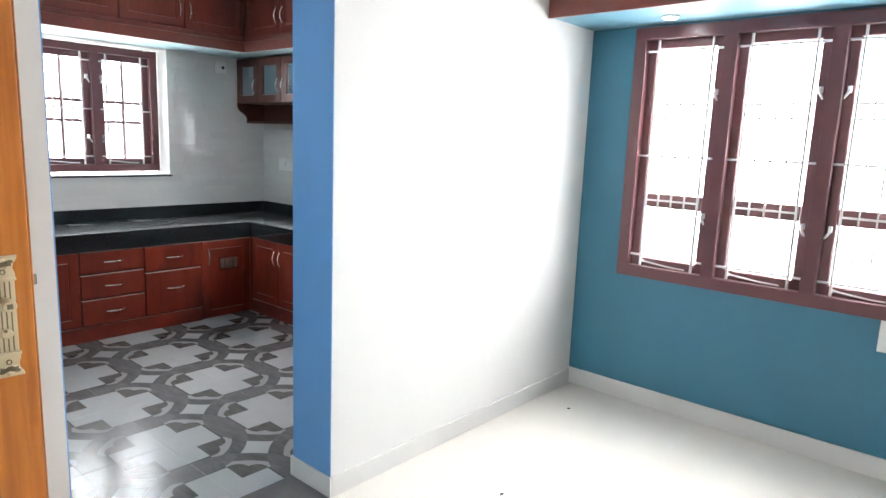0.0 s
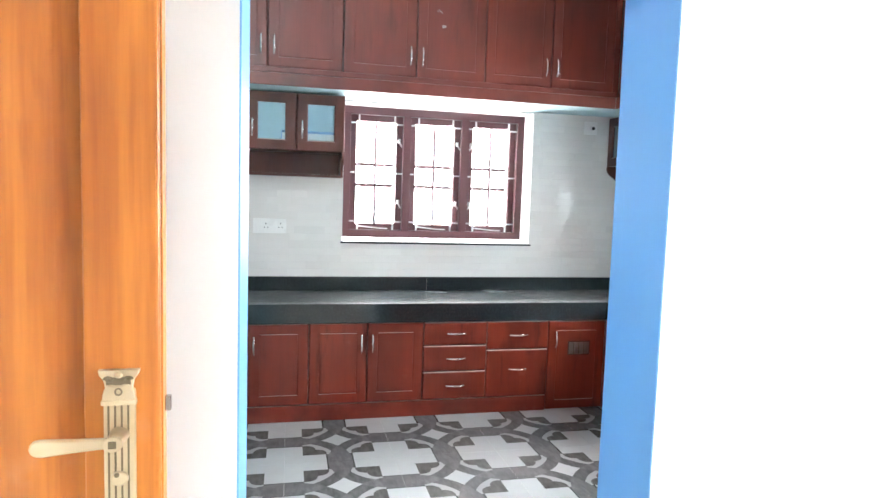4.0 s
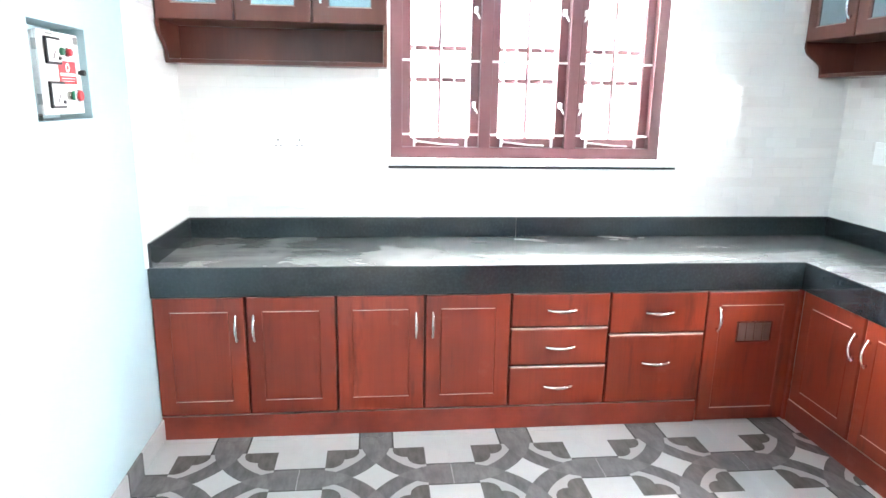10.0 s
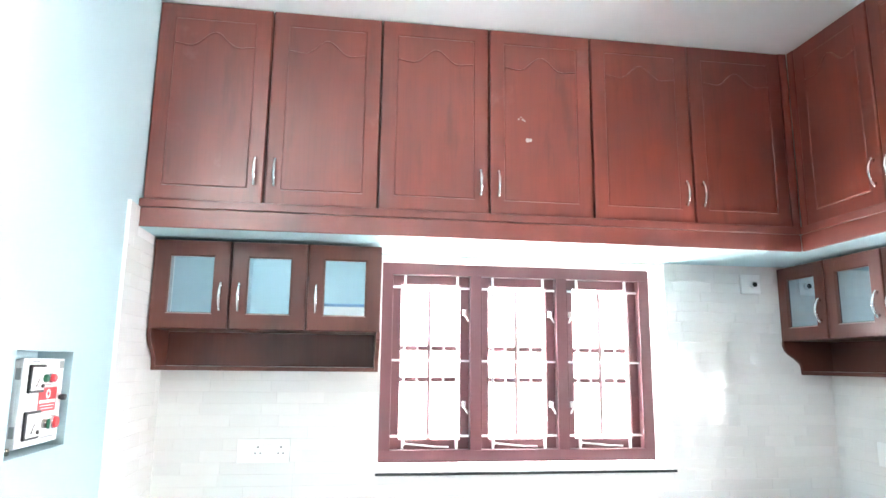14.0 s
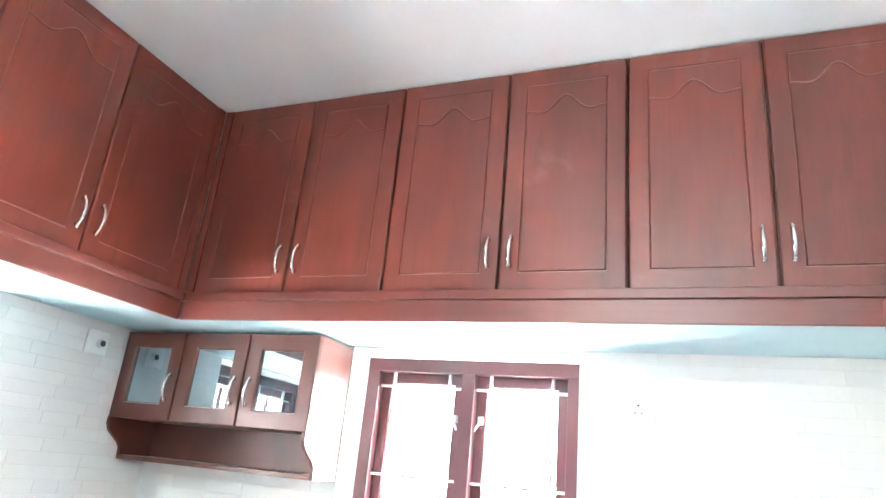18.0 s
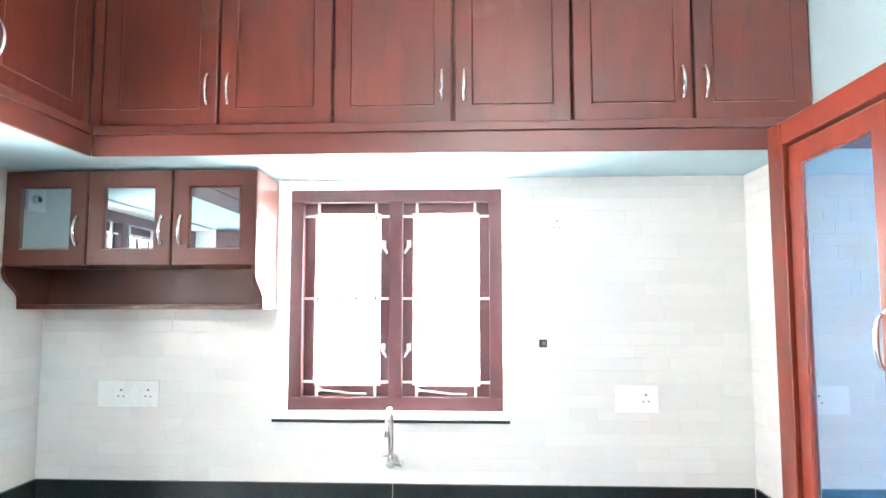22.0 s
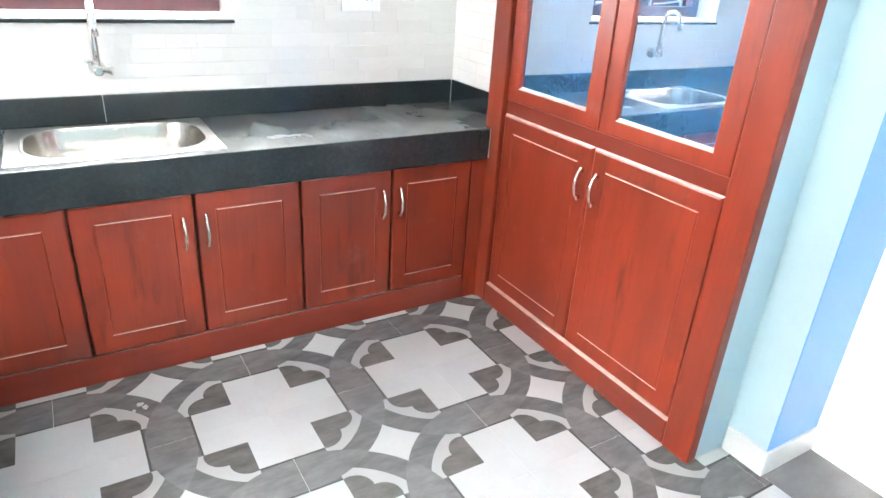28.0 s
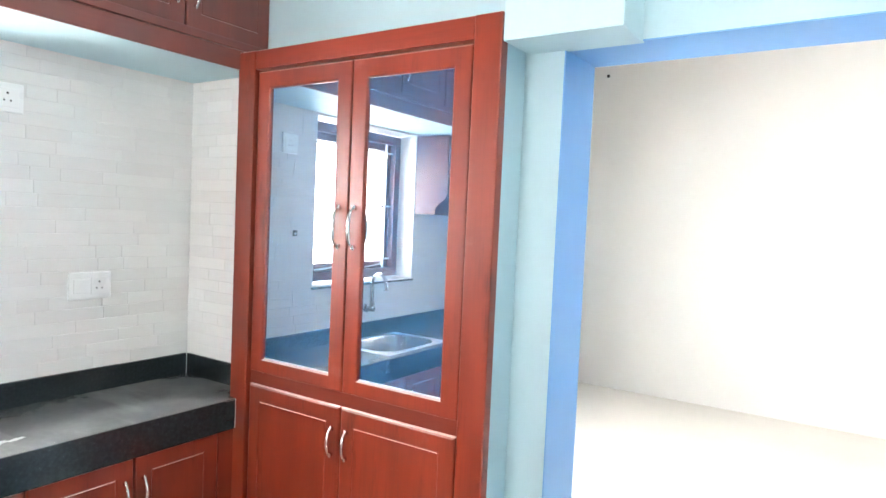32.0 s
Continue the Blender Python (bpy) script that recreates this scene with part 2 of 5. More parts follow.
def granite():
    g = Nodes("black_granite")
    speck = g.noise(90, 2)
    dust = g.noise(2.2, 5, (1, 1, 1), 0.6)
    wiped = g.noise(1.4, 4, (1.0, 1.0, 1.0), 0.55, (3.0, 7.0, 0.0))
    streak = g.noise(3.2, 4, (1.6, 0.45, 1.0), 0.6, (9.0, 2.0, 0.0))
    c = g.ramp(speck, [(0.40, (0.0074, 0.0120, 0.0146)), (0.70, (0.0124, 0.0182, 0.0216)), (0.84, (0.027, 0.034, 0.039))])
    d = g.put("ShaderNodeMapRange", {0: dust, 1: 0.30, 2: 0.72, 3: 0.08, 4: 0.30}).outputs[0]
    e = g.put("ShaderNodeMapRange", {0: wiped, 1: 0.34, 2: 0.70, 3: 0.0, 4: 0.26}).outputs[0]
    s = g.put("ShaderNodeMapRange", {0: streak, 1: 0.50, 2: 0.72, 3: 0.0, 4: 0.22}).outputs[0]
    up = g.put("ShaderNodeSeparateXYZ", {0: g.put("ShaderNodeNewGeometry").outputs["Normal"]}).outputs[2]
    top = g.m("MAXIMUM", up, 0.0)
    d = g.m("MULTIPLY", g.m("ADD", g.m("ADD", d, e), s), g.m("ADD", 0.050, g.m("MULTIPLY", top, 0.95)))
    c = g.mix(d, c, (0.36, 0.365, 0.355))
    return g.done(c, g.m("ADD", 0.085, g.m("MULTIPLY", d, 0.14)))


GRANITE = granite()


def patterned_tile(name, across):
    """Encaustic-look tile: crosses, petals and interlaced rings on a 0.6 m pitch. across: the axis that stands for y."""
    g = Nodes(name)
    xyz = g.put("ShaderNodeSeparateXYZ", {0: g.put("ShaderNodeNewGeometry").outputs["Position"]})
    px, py = xyz.outputs[0], xyz.outputs[across]
    off = 0.525 if across == 1 else 0.0

    def fold(v, o):
        t = g.m("DIVIDE", g.m("SUBTRACT", v, o), 0.6)
        t = g.m("SUBTRACT", t, g.m("ROUND", t))
        return g.m("MULTIPLY", g.m("ABSOLUTE", t), 0.6)

    a, b = fold(px, -3.42), fold(py, off)
    hi, lo = g.m("MAXIMUM", a, b), g.m("MINIMUM", a, b)

    def less(u, v):
        return g.m("LESS_THAN", u, v)

    def dist(u, v, cu, cv):
        du, dv = g.m("SUBTRACT", u, cu), g.m("SUBTRACT", v, cv)
        return g.m("SQRT", g.m("ADD", g.m("MULTIPLY", du, du), g.m("MULTIPLY", dv, dv)))

    both = lambda u, v: g.m("MULTIPLY", u, v)
    from_centre = dist(a, b, 0, 0)
    ring = less(from_centre, 0.366)
    next_ring = less(dist(hi, lo, 0.6, 0), 0.370)
    lens = both(ring, next_ring)
    corner = less(0.099, lo)
    petal = both(both(corner, less(from_centre, 0.295)), g.m("SUBTRACT", 1.0, next_ring))
    lobe = less(dist(hi, lo, 0.175, 0.115), 0.056)
    heart = both(corner, g.m("MAXIMUM", lobe, less(hi, 0.167)))
    cross = both(less(lo, 0.099), less(hi, 0.226))
    tip = both(less(lo, 0.099), less(hi, 0.233))
    mott = g.noise(5, 5, (1, 1, 1), 0.6)
    fine = g.noise(11, 5, (1, 2.5, 1), 0.62)
    fine = g.put("ShaderNodeMapRange", {0: fine, 1: 0.3, 2: 0.7}).outputs[0]
    white = g.mix(mott, (0.445, 0.447, 0.445), (0.355, 0.357, 0.355))
    c = white
    c = g.mix(ring, c, g.mix(fine, (0.062, 0.062, 0.062), (0.128, 0.127, 0.126)))
    c = g.mix(lens, c, g.mix(fine, (0.085, 0.085, 0.084), (0.155, 0.154, 0.152)))
    c = g.mix(petal, c, g.mix(mott, (0.36, 0.36, 0.355), (0.27, 0.27, 0.265)))
    c = g.mix(heart, c, g.mix(fine, (0.058, 0.055, 0.052), (0.115, 0.11, 0.104)))
    c = g.mix(tip, c, (0.05, 0.05, 0.049))
    c = g.mix(cross, c, white)
    spots = g.put("ShaderNodeMapRange", {0: g.noise(26, 3), 1: 0.74, 2: 0.80, 3: 0.0, 4: 0.30}).outputs[0]
    c = g.mix(spots, c, (0.40, 0.40, 0.39))
    rnd = g.put("ShaderNodeObjectInfo").outputs["Random"]
    c = g.mix(g.m("MULTIPLY", rnd, 0.06), c, (0.2, 0.2, 0.2))
    return g.done(c, g.m("ADD", 0.11, g.m("MULTIPLY", mott, 0.14)), Specular_IOR_Level=0.36)


FLOOR_TILE = patterned_tile("patterned_floor_tile", 1)
g = Nodes("dark_grey_threshold_tile")
tint = g.mix(g.noise(7, 6, (1, 2.2, 1), 0.6), (0.10, 0.10, 0.098), (0.21, 0.207, 0.20))
THRESHOLD = g.done(tint, g.m("ADD", 0.12, g.m("MULTIPLY", g.noise(9, 4), 0.14)))
SKIRT_TILE = patterned_tile("patterned_skirting_tile", 2)


def brick_tile():
    g = Nodes("cream_wall_tile")
    r = g.put("ShaderNodeObjectInfo").outputs["Random"]
    i = g.put("ShaderNodeNewGeometry").outputs["Random Per Island"]
    sh = random_shift(g, 17.0)
    n = g.noise(4, 5, (3, 3, 9), 0.6, sh)
    f = g.m("FRACT", g.m("ADD", r, i))
    c = g.mix(f, (0.785, 0.770, 0.750), (0.72, 0.705, 0.688))
    c = g.mix(g.m("MULTIPLY", n, 0.45), c, (0.69, 0.665, 0.63))
    g.bump(g.noise(14, 3, (1, 1, 3), 0.5, sh), 0.07, 0.003)
    return g.done(c, g.m("ADD", 0.055, g.m("MULTIPLY", n, 0.07)))


BRICK = brick_tile()
BRICK_BED = paint("pale_tile_joint", (0.66, 0.645, 0.63), 0.5, 0.02, 0.0)


def reflective_glass(name, body, ior, tint):
    """Back-coated glass: a tinted mirror-like face over a dark body."""
    g = Nodes(name)
    haze = g.put("ShaderNodeMapRange", {0: g.noise(5, 5), 1: 0.5, 2: 0.9, 3: 0.010, 4: 0.035}).outputs[0]
    return g.done(body, haze, 0.0, IOR=ior, Specular_Tint=(*tint, 1))


MIRROR_GLASS = reflective_glass("blue_reflective_glass", (0.03, 0.115, 0.24), 6.0, (0.96, 0.98, 1.0))
SMOKED_GLASS = reflective_glass("grey_reflective_glass", (0.022, 0.048, 0.066), 4.4, (0.80, 0.93, 1.0))


def clear_glass():
    g = Nodes("clear_window_glass")
    return g.done((1, 1, 1), 0.0, 0.0, Transmission_Weight=1.0, IOR=1.05)


CLEAR = clear_glass()


def glow(name, color, power):
    g = Nodes(name)
    return g.done((0.8, 0.8, 0.8), 0.5, Emission_Color=color, Emission_Strength=power)


TUBE = glow("lit_tube", (1.0, 0.985, 0.96), 80.0)
LED = glow("lit_led_lens", (1.0, 0.96, 0.90), 120.0)
HAZE = glow("bright_overcast_haze", (0.97, 0.985, 1.0), 9.0)


# ---------- mesh helpers ----------
def box(x0, x1, y0, y1, z0, z1, bev=0.0, seg=2, bm=None):
    fresh = bmesh.new()
    bmesh.ops.create_cube(fresh, size=1.0)
    for v in fresh.verts:
        v.co = Vector((x0 + (v.co.x + 0.5) * (x1 - x0), y0 + (v.co.y + 0.5) * (y1 - y0), z0 + (v.co.z + 0.5) * (z1 - z0)))
    if bev:
        bmesh.ops.bevel(fresh, geom=fresh.edges[:], offset=bev, segments=seg, affect="EDGES", profile=0.6)
    return join(bm, fresh)


def join(bm, other):
    if bm is None:
        return other
    me = bpy.data.meshes.new("tmp")
    other.to_mesh(me)
    bm.from_mesh(me)
    bpy.data.meshes.remove(me)
    other.free()
    return bm


def tube(path, radius, sides=10, bm=None, caps=True):
    """A round bar along a list of points; radius: a number or one for each point."""
    pts = [Vector(p) for p in path]
    radii = [radius] * len(pts) if isinstance(radius, (int, float)) else radius
    fresh = bmesh.new()
    rings, side = [], None
    for i, p in enumerate(pts):
        d = (pts[min(i + 1, len(pts) - 1)] - pts[max(i - 1, 0)]).normalized()
        if side is None:
            side = d.orthogonal().normalized()
        side = (side - d * side.dot(d)).normalized()
        up = d.cross(side)
        rings.append([fresh.verts.new(p + (side * math.cos(k * math.tau / sides) + up * math.sin(k * math.tau / sides)) * radii[i]) for k in range(sides)])
    for r0, r1 in zip(rings, rings[1:]):
        for k in range(sides):
            fresh.faces.new((r0[k], r0[(k + 1) % sides], r1[(k + 1) % sides], r1[k]))
    if caps:
        fresh.faces.new(rings[0][::-1])
        fresh.faces.new(rings[-1])
    for f in fresh.faces:
        f.smooth = len(f.verts) == 4
    return join(bm, fresh)


def prism(outline, axis, a, b, bev=0.0, bm=None):
    """Extrudes an outline of 2D points along axis x, y or z from a to b."""
    def at(u, v, w):
        return {"x": (w, u, v), "y": (u, w, v), "z": (u, v, w)}[axis]
    fresh = bmesh.new()
    lo = [fresh.verts.new(at(u, v, a)) for u, v in outline]
    hi = [fresh.verts.new(at(u, v, b)) for u, v in outline]
    n = len(outline)
    fresh.faces.new(lo), fresh.faces.new(hi)
    for k in range(n):
        fresh.faces.new((lo[k], lo[(k + 1) % n], hi[(k + 1) % n], hi[k]))
    bmesh.ops.recalc_face_normals(fresh, faces=fresh.faces[:])
    if bev:
        bmesh.ops.bevel(fresh, geom=fresh.edges[:], offset=bev, segments=1, affect="EDGES")
    return join(bm, fresh)


def mesh(name, bm, material):
    me = bpy.data.meshes.new(name)
    bmesh.ops.recalc_face_normals(bm, faces=bm.faces[:])
    bm.to_mesh(me)
    bm.free()
    me.materials.append(material)
    return me


def part(name, bm, material, parent=None, label="", at=None):
    """Links a bmesh (or a mesh that is shared) as one mesh object, under a thing or a part."""
    me = bm if isinstance(bm, bpy.types.Mesh) else mesh(name, bm, material)
    ob = new(name, me)
    if parent is not None:
        ob.parent = parent
    if at is not None:
        ob.matrix_basis = at
    if label:
        ob["label"] = label
    return ob


def thing(name, m, label, category, group=""):
    ob = new(name)
    ob.empty_display_size = 0.1
    ob.matrix_basis = m
    return tagged(ob, label, category, group)


def structure(name, bm, material, label="", category="wall"):
    return tagged(part(name, bm, material), label, category, kind="structure")


FACE_A = lambda x, y, z=0.0: pose(x, y, z, 0, 0, 90)     # fronts towards +x
FACE_B = lambda x, y, z=0.0: pose(x, y, z)               # fronts towards -y
FACE_P = lambda x, y, z=0.0: pose(x, y, z, 0, 0, -90)    # fronts towards -x

# ---------- large structure ----------
W = 0.23
# outer walls, cut round the windows
WA = (1.497, 2.926, 1.108)     # hob window: y0, y1, sill
WB = (-3.600, -2.633, 1.108)   # sink window: x0, x1, sill
bm = box(XA - W, XA, YC - W, WA[0], -0.1, CEIL)
box(XA - W, XA, WA[1], YB + W, -0.1, CEIL, bm=bm)
box(XA - W, XA, WA[0], WA[1], -0.1, WA[2] - 0.012, bm=bm)
box(XA - W, XA, WA[0], WA[1], LOFT, CEIL, bm=bm)
structure("wall_west", bm, SKY_WALL, "pale blue plastered kitchen wall round the hob window")
bm = box(XA, WB[0], YB, YB + W, -0.1, CEIL)
box(WB[1], -1.50, YB, YB + W, -0.1, CEIL, bm=bm)
box(WB[0], WB[1], YB, YB + W, -0.1, WB[2] - 0.012, bm=bm)
box(WB[0], WB[1], YB, YB + W, LOFT, CEIL, bm=bm)
structure("wall_north", bm, SKY_WALL, "pale blue plastered kitchen wall round the sink window")
# starter wall, with its niche
NX0, NX1, NZ0, NZ1 = -3.697, -3.356, 1.355, 1.626
bm = box(XA, NX0, YC - W, YC, -0.1, CEIL)
box(NX1, XK, YC - W, YC, -0.1, CEIL, bm=bm)
box(NX0, NX1, YC - W, YC, -0.1, NZ0, bm=bm)
box(NX0, NX1, YC - W, YC, NZ1, CEIL, bm=bm)
box(NX0, NX1, YC - W, YC - 0.10, NZ0, NZ1, bm=bm)
structure("wall_south", bm, SKY_WALL, "pale blue plastered wall with a small niche")
# wall between kitchen and hall: pale blue skin, white skin, blue reveals
MID = (XK + XD) / 2 - 0.03
NR = -1.647
bm = box(XK, MID, YC - W, J0 - 0.004, -0.1, CEIL)
box(XK, MID, J1 + 0.004, PY0 + 0.03, -0.1, CEIL, bm=bm)
box(XK, MID, PY0 + 0.03, PY1 - 0.03, PTOP - 0.03, CEIL, bm=bm)
box(NR, MID, PY1 - 0.03, YB, -0.1, LOFT, bm=bm)
box(XK, MID, PY1 - 0.03, YB, LOFT, CEIL, bm=bm)
box(XK, MID, J0 - 0.004, J1 + 0.004, LINTEL + 0.004, CEIL, bm=bm)
box(PX - 0.012, XK + 0.02, 1.757, PY0 - 0.004, 2.088, CEIL, 0.004, bm=bm)
box(PX + 0.032, XK, PY0 + 0.005, PY1 - 0.005, -0.1, PTOP - 0.006, 0.003, bm=bm)
structure("wall_east", bm, SKY_WALL, "pale blue kitchen wall with a boxed beam over the opening")
bm = box(MID, XD, YS, J0 - 0.004, -0.1, CEIL)
box(MID, XD, J1 + 0.004, YT, -0.1, CEIL, bm=bm)
box(MID, XD, J0 - 0.004, J1 + 0.004, LINTEL + 0.004, CEIL, bm=bm)
structure("wall_hall_west", bm, WHITE_WALL, "plain white plastered hall wall")
bm = box(XK + 0.001, XD - 0.001, J1, J1 + 0.004, 0.088, LINTEL)
box(XK + 0.001, XD - 0.001, J0 - 0.004, J0, 0.088, LINTEL, bm=bm)
box(XK + 0.001, XD - 0.001, J0 - 0.004, J1 + 0.004, LINTEL, LINTEL + 0.004, bm=bm)
structure("trim_opening", bm, BLUE_WALL, "bright blue painted reveal of the kitchen opening", "door reveal")
# hall
WD = (-1.055, 0.435, 0.757, 2.122)
bm = box(XD, WD[0], YT, YT + W, -0.1, CEIL)
box(WD[1], XR + W, YT, YT + W, -0.1, CEIL, bm=bm)
box(WD[0], WD[1], YT, YT + W, -0.1, WD[2], bm=bm)
box(WD[0], WD[1], YT, YT + W, WD[3], CEIL, bm=bm)
structure("wall_hall_north", bm, TEAL_WALL, "matt teal feature wall round a barred window")
structure("wall_hall_east", box(XR, XR + W, YS, YT, -0.1, CEIL), WHITE_WALL, "plain white plastered hall wall")
structure("wall_hall_south", box(XD, XR + W, YS - W, YS, -0.1, CEIL), WHITE_WALL, "plain white plastered hall wall")
structure("ceiling", box(XA - W, XR + W, YS - W - 0.3, YT + W, CEIL, CEIL + 0.15), CEILING, "white painted flat ceiling", "ceiling")
structure("floor_bed", box(XA - W, XD, YC - W, YB + W, -0.16, -0.0009), GROUT, "grey cement bed under the kitchen tiles", "floor")
structure("floor_hall", box(XD, XR + W, YS - W, YT + W, -0.16, 0.0), CREAM_FLOOR, "glossy cream tiled hall floor", "floor")
# lofts
bm = box(XA, -4.155, YC, YB, LOFT, 2.205)
box(-4.155, NR, 3.36, YB, LOFT, 2.205, bm=bm)
structure("loft_slab", bm, SOFFIT, "pale blue painted underside of the kitchen loft", "loft")
structure("loft_slab_hall", box(XD, 1.60, 3.436, YT, 2.140, 2.22), HALL_SOFFIT, "pale blue painted underside of the hall loft, shade put into its colour", "loft")
# outside
ground = Nodes("dry_ground")
gc = ground.mix(ground.noise(0.8, 6), (0.30, 0.26, 0.21), (0.20, 0.18, 0.14))
structure("ground", box(-400, 400, -400, 400, -0.62, -0.6), ground.done(gc, 0.9), "bare dry ground round the house", "ground")
structure("backdrop", box(XA - 1.52, XA - 1.5, -1.0, 5.5, -0.6, 4.5), HAZE, "bright white overcast haze", "backdrop")
structure("backdrop", box(-6.0, 3.2, YT + 1.5, YT + 1.52, -0.6, 4.5), HAZE, "bright white overcast haze", "backdrop")

# ---------- cabinet parts ----------
def bow_handle(length=0.122, lift=0.027, flat=1.0):
    """A bowed chrome handle along z with collared feet and pointed tips, standing off towards -y."""
    half = length / 2
    foot = half - 0.013
    grip = []
    for k in range(13):
        u = k / 12
        rise = math.sin(math.pi * u) ** flat
        grip.append((0, -0.013 - (lift - 0.013) * rise, (2 * u - 1) * foot))
    bm = tube(grip, [0.0046 + 0.0027 * math.sin(math.pi * k / 12) for k in range(13)], 10)
    for s in (-1, 1):
        tube([(0, 0, s * foot), (0, -0.007, s * foot), (0, -0.013, s * foot), (0, -0.017, s * foot)], [0.0072, 0.0050, 0.0072, 0.0036], 10, bm)
        tube([(0, -0.008, s * foot), (0, -0.008, s * (foot + 0.004)), (0, -0.007, s * (foot + 0.007)), (0, -0.005, s * half)], [0.0058, 0.0048, 0.0063, 0.0014], 10, bm)
    return mesh("handle", bm, CHROME)


HANDLE = bow_handle()
WIDE_HANDLE = bow_handle(0.134, 0.026)
TALL_HANDLE = bow_handle(0.165, 0.036, 0.35)


def nested(loops, bm, close=True):
    """Joins loops of points, outermost first, by quads and fills the last."""
    rows = [[bm.verts.new(p) for p in lp] for lp in loops]
    n = len(rows[0])
    for r0, r1 in zip(rows, rows[1:]):
        for k in range(n):
            bm.faces.new((r0[k], r0[(k + 1) % n], r1[(k + 1) % n], r1[k]))
    if close:
        bm.faces.new(rows[-1])
    return rows


def rect(w0, w1, h0, h1, y):
    return [(w0, y, h0), (w1, y, h0), (w1, y, h1), (w0, y, h1)]


def panel_door(w, h, t=0.019, inset=0.062, groove=0.0025, r=0.006):
    """A pressed door leaf from x 0 to w and z 0 to h, its face at y 0, with a routed rectangle."""
    bm = bmesh.new()
    i = inset
    loops = [rect(0, w, 0, h, t)] + [rect(a, w - a, a, h - a, y) for a, y in ((0, r), (r * 0.3, r * 0.3), (r, 0))]
    if i:
        loops += [rect(i + a, w - i - a, i + a, h - i - a, y) for a, y in ((0, 0), (0.0015, groove * 0.7), (0.003, groove), (0.0045, groove * 0.7), (0.006, 0))]
    rows = nested(loops, bm)
    bm.faces.new(rows[0][::-1])
    return bm


def wave_moulding(w, h, inset=0.062):
    """The thin bell-shaped bead near the top of a loft door."""
    x0, x1, z = inset + 0.004, w - inset - 0.004, h - inset - 0.115
    pts = []
    for k in range(25):
        u = k / 24
        bell = math.exp(-((u - 0.5) / 0.17) ** 2)
        pts.append((x0 + (x1 - x0) * u, -0.0005, z + 0.055 * bell - 0.012 * math.sin(math.pi * u * 2) ** 2 * (1 - bell)))
    return tube(pts, 0.0030, 8)


def glazed_leaf(w, h, stile, t=0.02, rails=None):
    """A door frame from x 0 to w and z 0 to h round a rebated opening. rails: heights of the lower and the upper rail."""
    bm = bmesh.new()
    lo, hi = rails or (stile, stile)
    s, r = stile, 0.005

    def inner(a, y):
        return rect(s - a, w - s + a, lo - a, h - hi + a, y)

    loops = [rect(r, w - r, r, h - r, t), rect(0, w, 0, h, t), rect(0, w, 0, h, r), rect(r * 0.3, w - r * 0.3, r * 0.3, h - r * 0.3, r * 0.3), rect(r, w - r, r, h - r, 0),
             inner(0.006, 0), inner(0.004, 0.0015), inner(0.0015, 0.005), inner(0, 0.006), inner(0, t)]
    rows = nested(loops, bm, False)
    n = 4
    for k in range(n):
        bm.faces.new((rows[-1][k], rows[-1][(k + 1) % n], rows[0][(k + 1) % n], rows[0][k]))
    return bm


def leaf(parent, x, z, w, h, handle=None, inset=0.062, y=0.0, wave=False, mat=None, name="door", r=0.006, groove=0.0025):
    """A door or drawer front as a part, with its handle. handle: (x, z, upright) in the leaf's own frame."""
    d = part(name, panel_door(w, h, inset=inset, r=r, groove=groove), mat or MAHOGANY, parent, at=pose(x, y, z))
    if wave:
        part("moulding", wave_moulding(w, h), mat, d)
    if handle:
        hx, hz, upright = handle
        part("handle", HANDLE if upright else WIDE_HANDLE, CHROME, d, "chrome bow handle", pose(hx, 0, hz, 0, 0 if upright else 90, 0))
    return d


GAP = 0.007


def base_unit(label, m, w, kind, depth=0.5):
    """A base cabinet under the worktop; x from 0 to w, front at y 0."""
    z0, h = PLINTH, DOORTOP - PLINTH
    u = thing("base_cabinet", m, label, "cabinet", "base cabinets under the worktop")
    part("body", box(0.002, w - 0.002, 0.020, depth, z0 - (0.10 if kind == "vent" else 0.0), DOORTOP - 0.002), WALNUT, u)
    if kind == "doors":
        dw = w / 2
        for k in range(2):
            hx = dw - GAP - 0.034 if k == 0 else 0.034 - GAP / 2
            leaf(u, k * dw + GAP / 2, z0 + GAP, dw - GAP, h - GAP, (hx, h - 0.142, True))
    elif kind in ("three", "two"):
        cuts = (0.298, 0.475) if kind == "three" else (0.439,)
        edges = [z0, *cuts, DOORTOP]
        for a, b in zip(edges, edges[1:]):
            leaf(u, GAP / 2, a + GAP, w - GAP, b - a - GAP - 0.004, (w / 2, (b - a) / 2 - 0.006 if b - a < 0.25 else (b - a) * 0.57, False), 0.0, name="drawer_front")
    else:
        d = leaf(u, GAP / 2, 0.006, w - GAP, DOORTOP - 0.006 - GAP, (0.052, DOORTOP - 0.141, True), y=0.004)
        g = part("vent_grille", box(0.1445, 0.3115, -0.004, 0.004, 0.383, 0.482, 0.002), STEEL, d, "small steel vent grille")
        for k in range(4):
            x = 0.1525 + k * 0.0385
            part("louvre", box(x, x + 0.0345, -0.0060, -0.003, 0.391, 0.474, 0.001), DULL_STEEL, g)
    return u


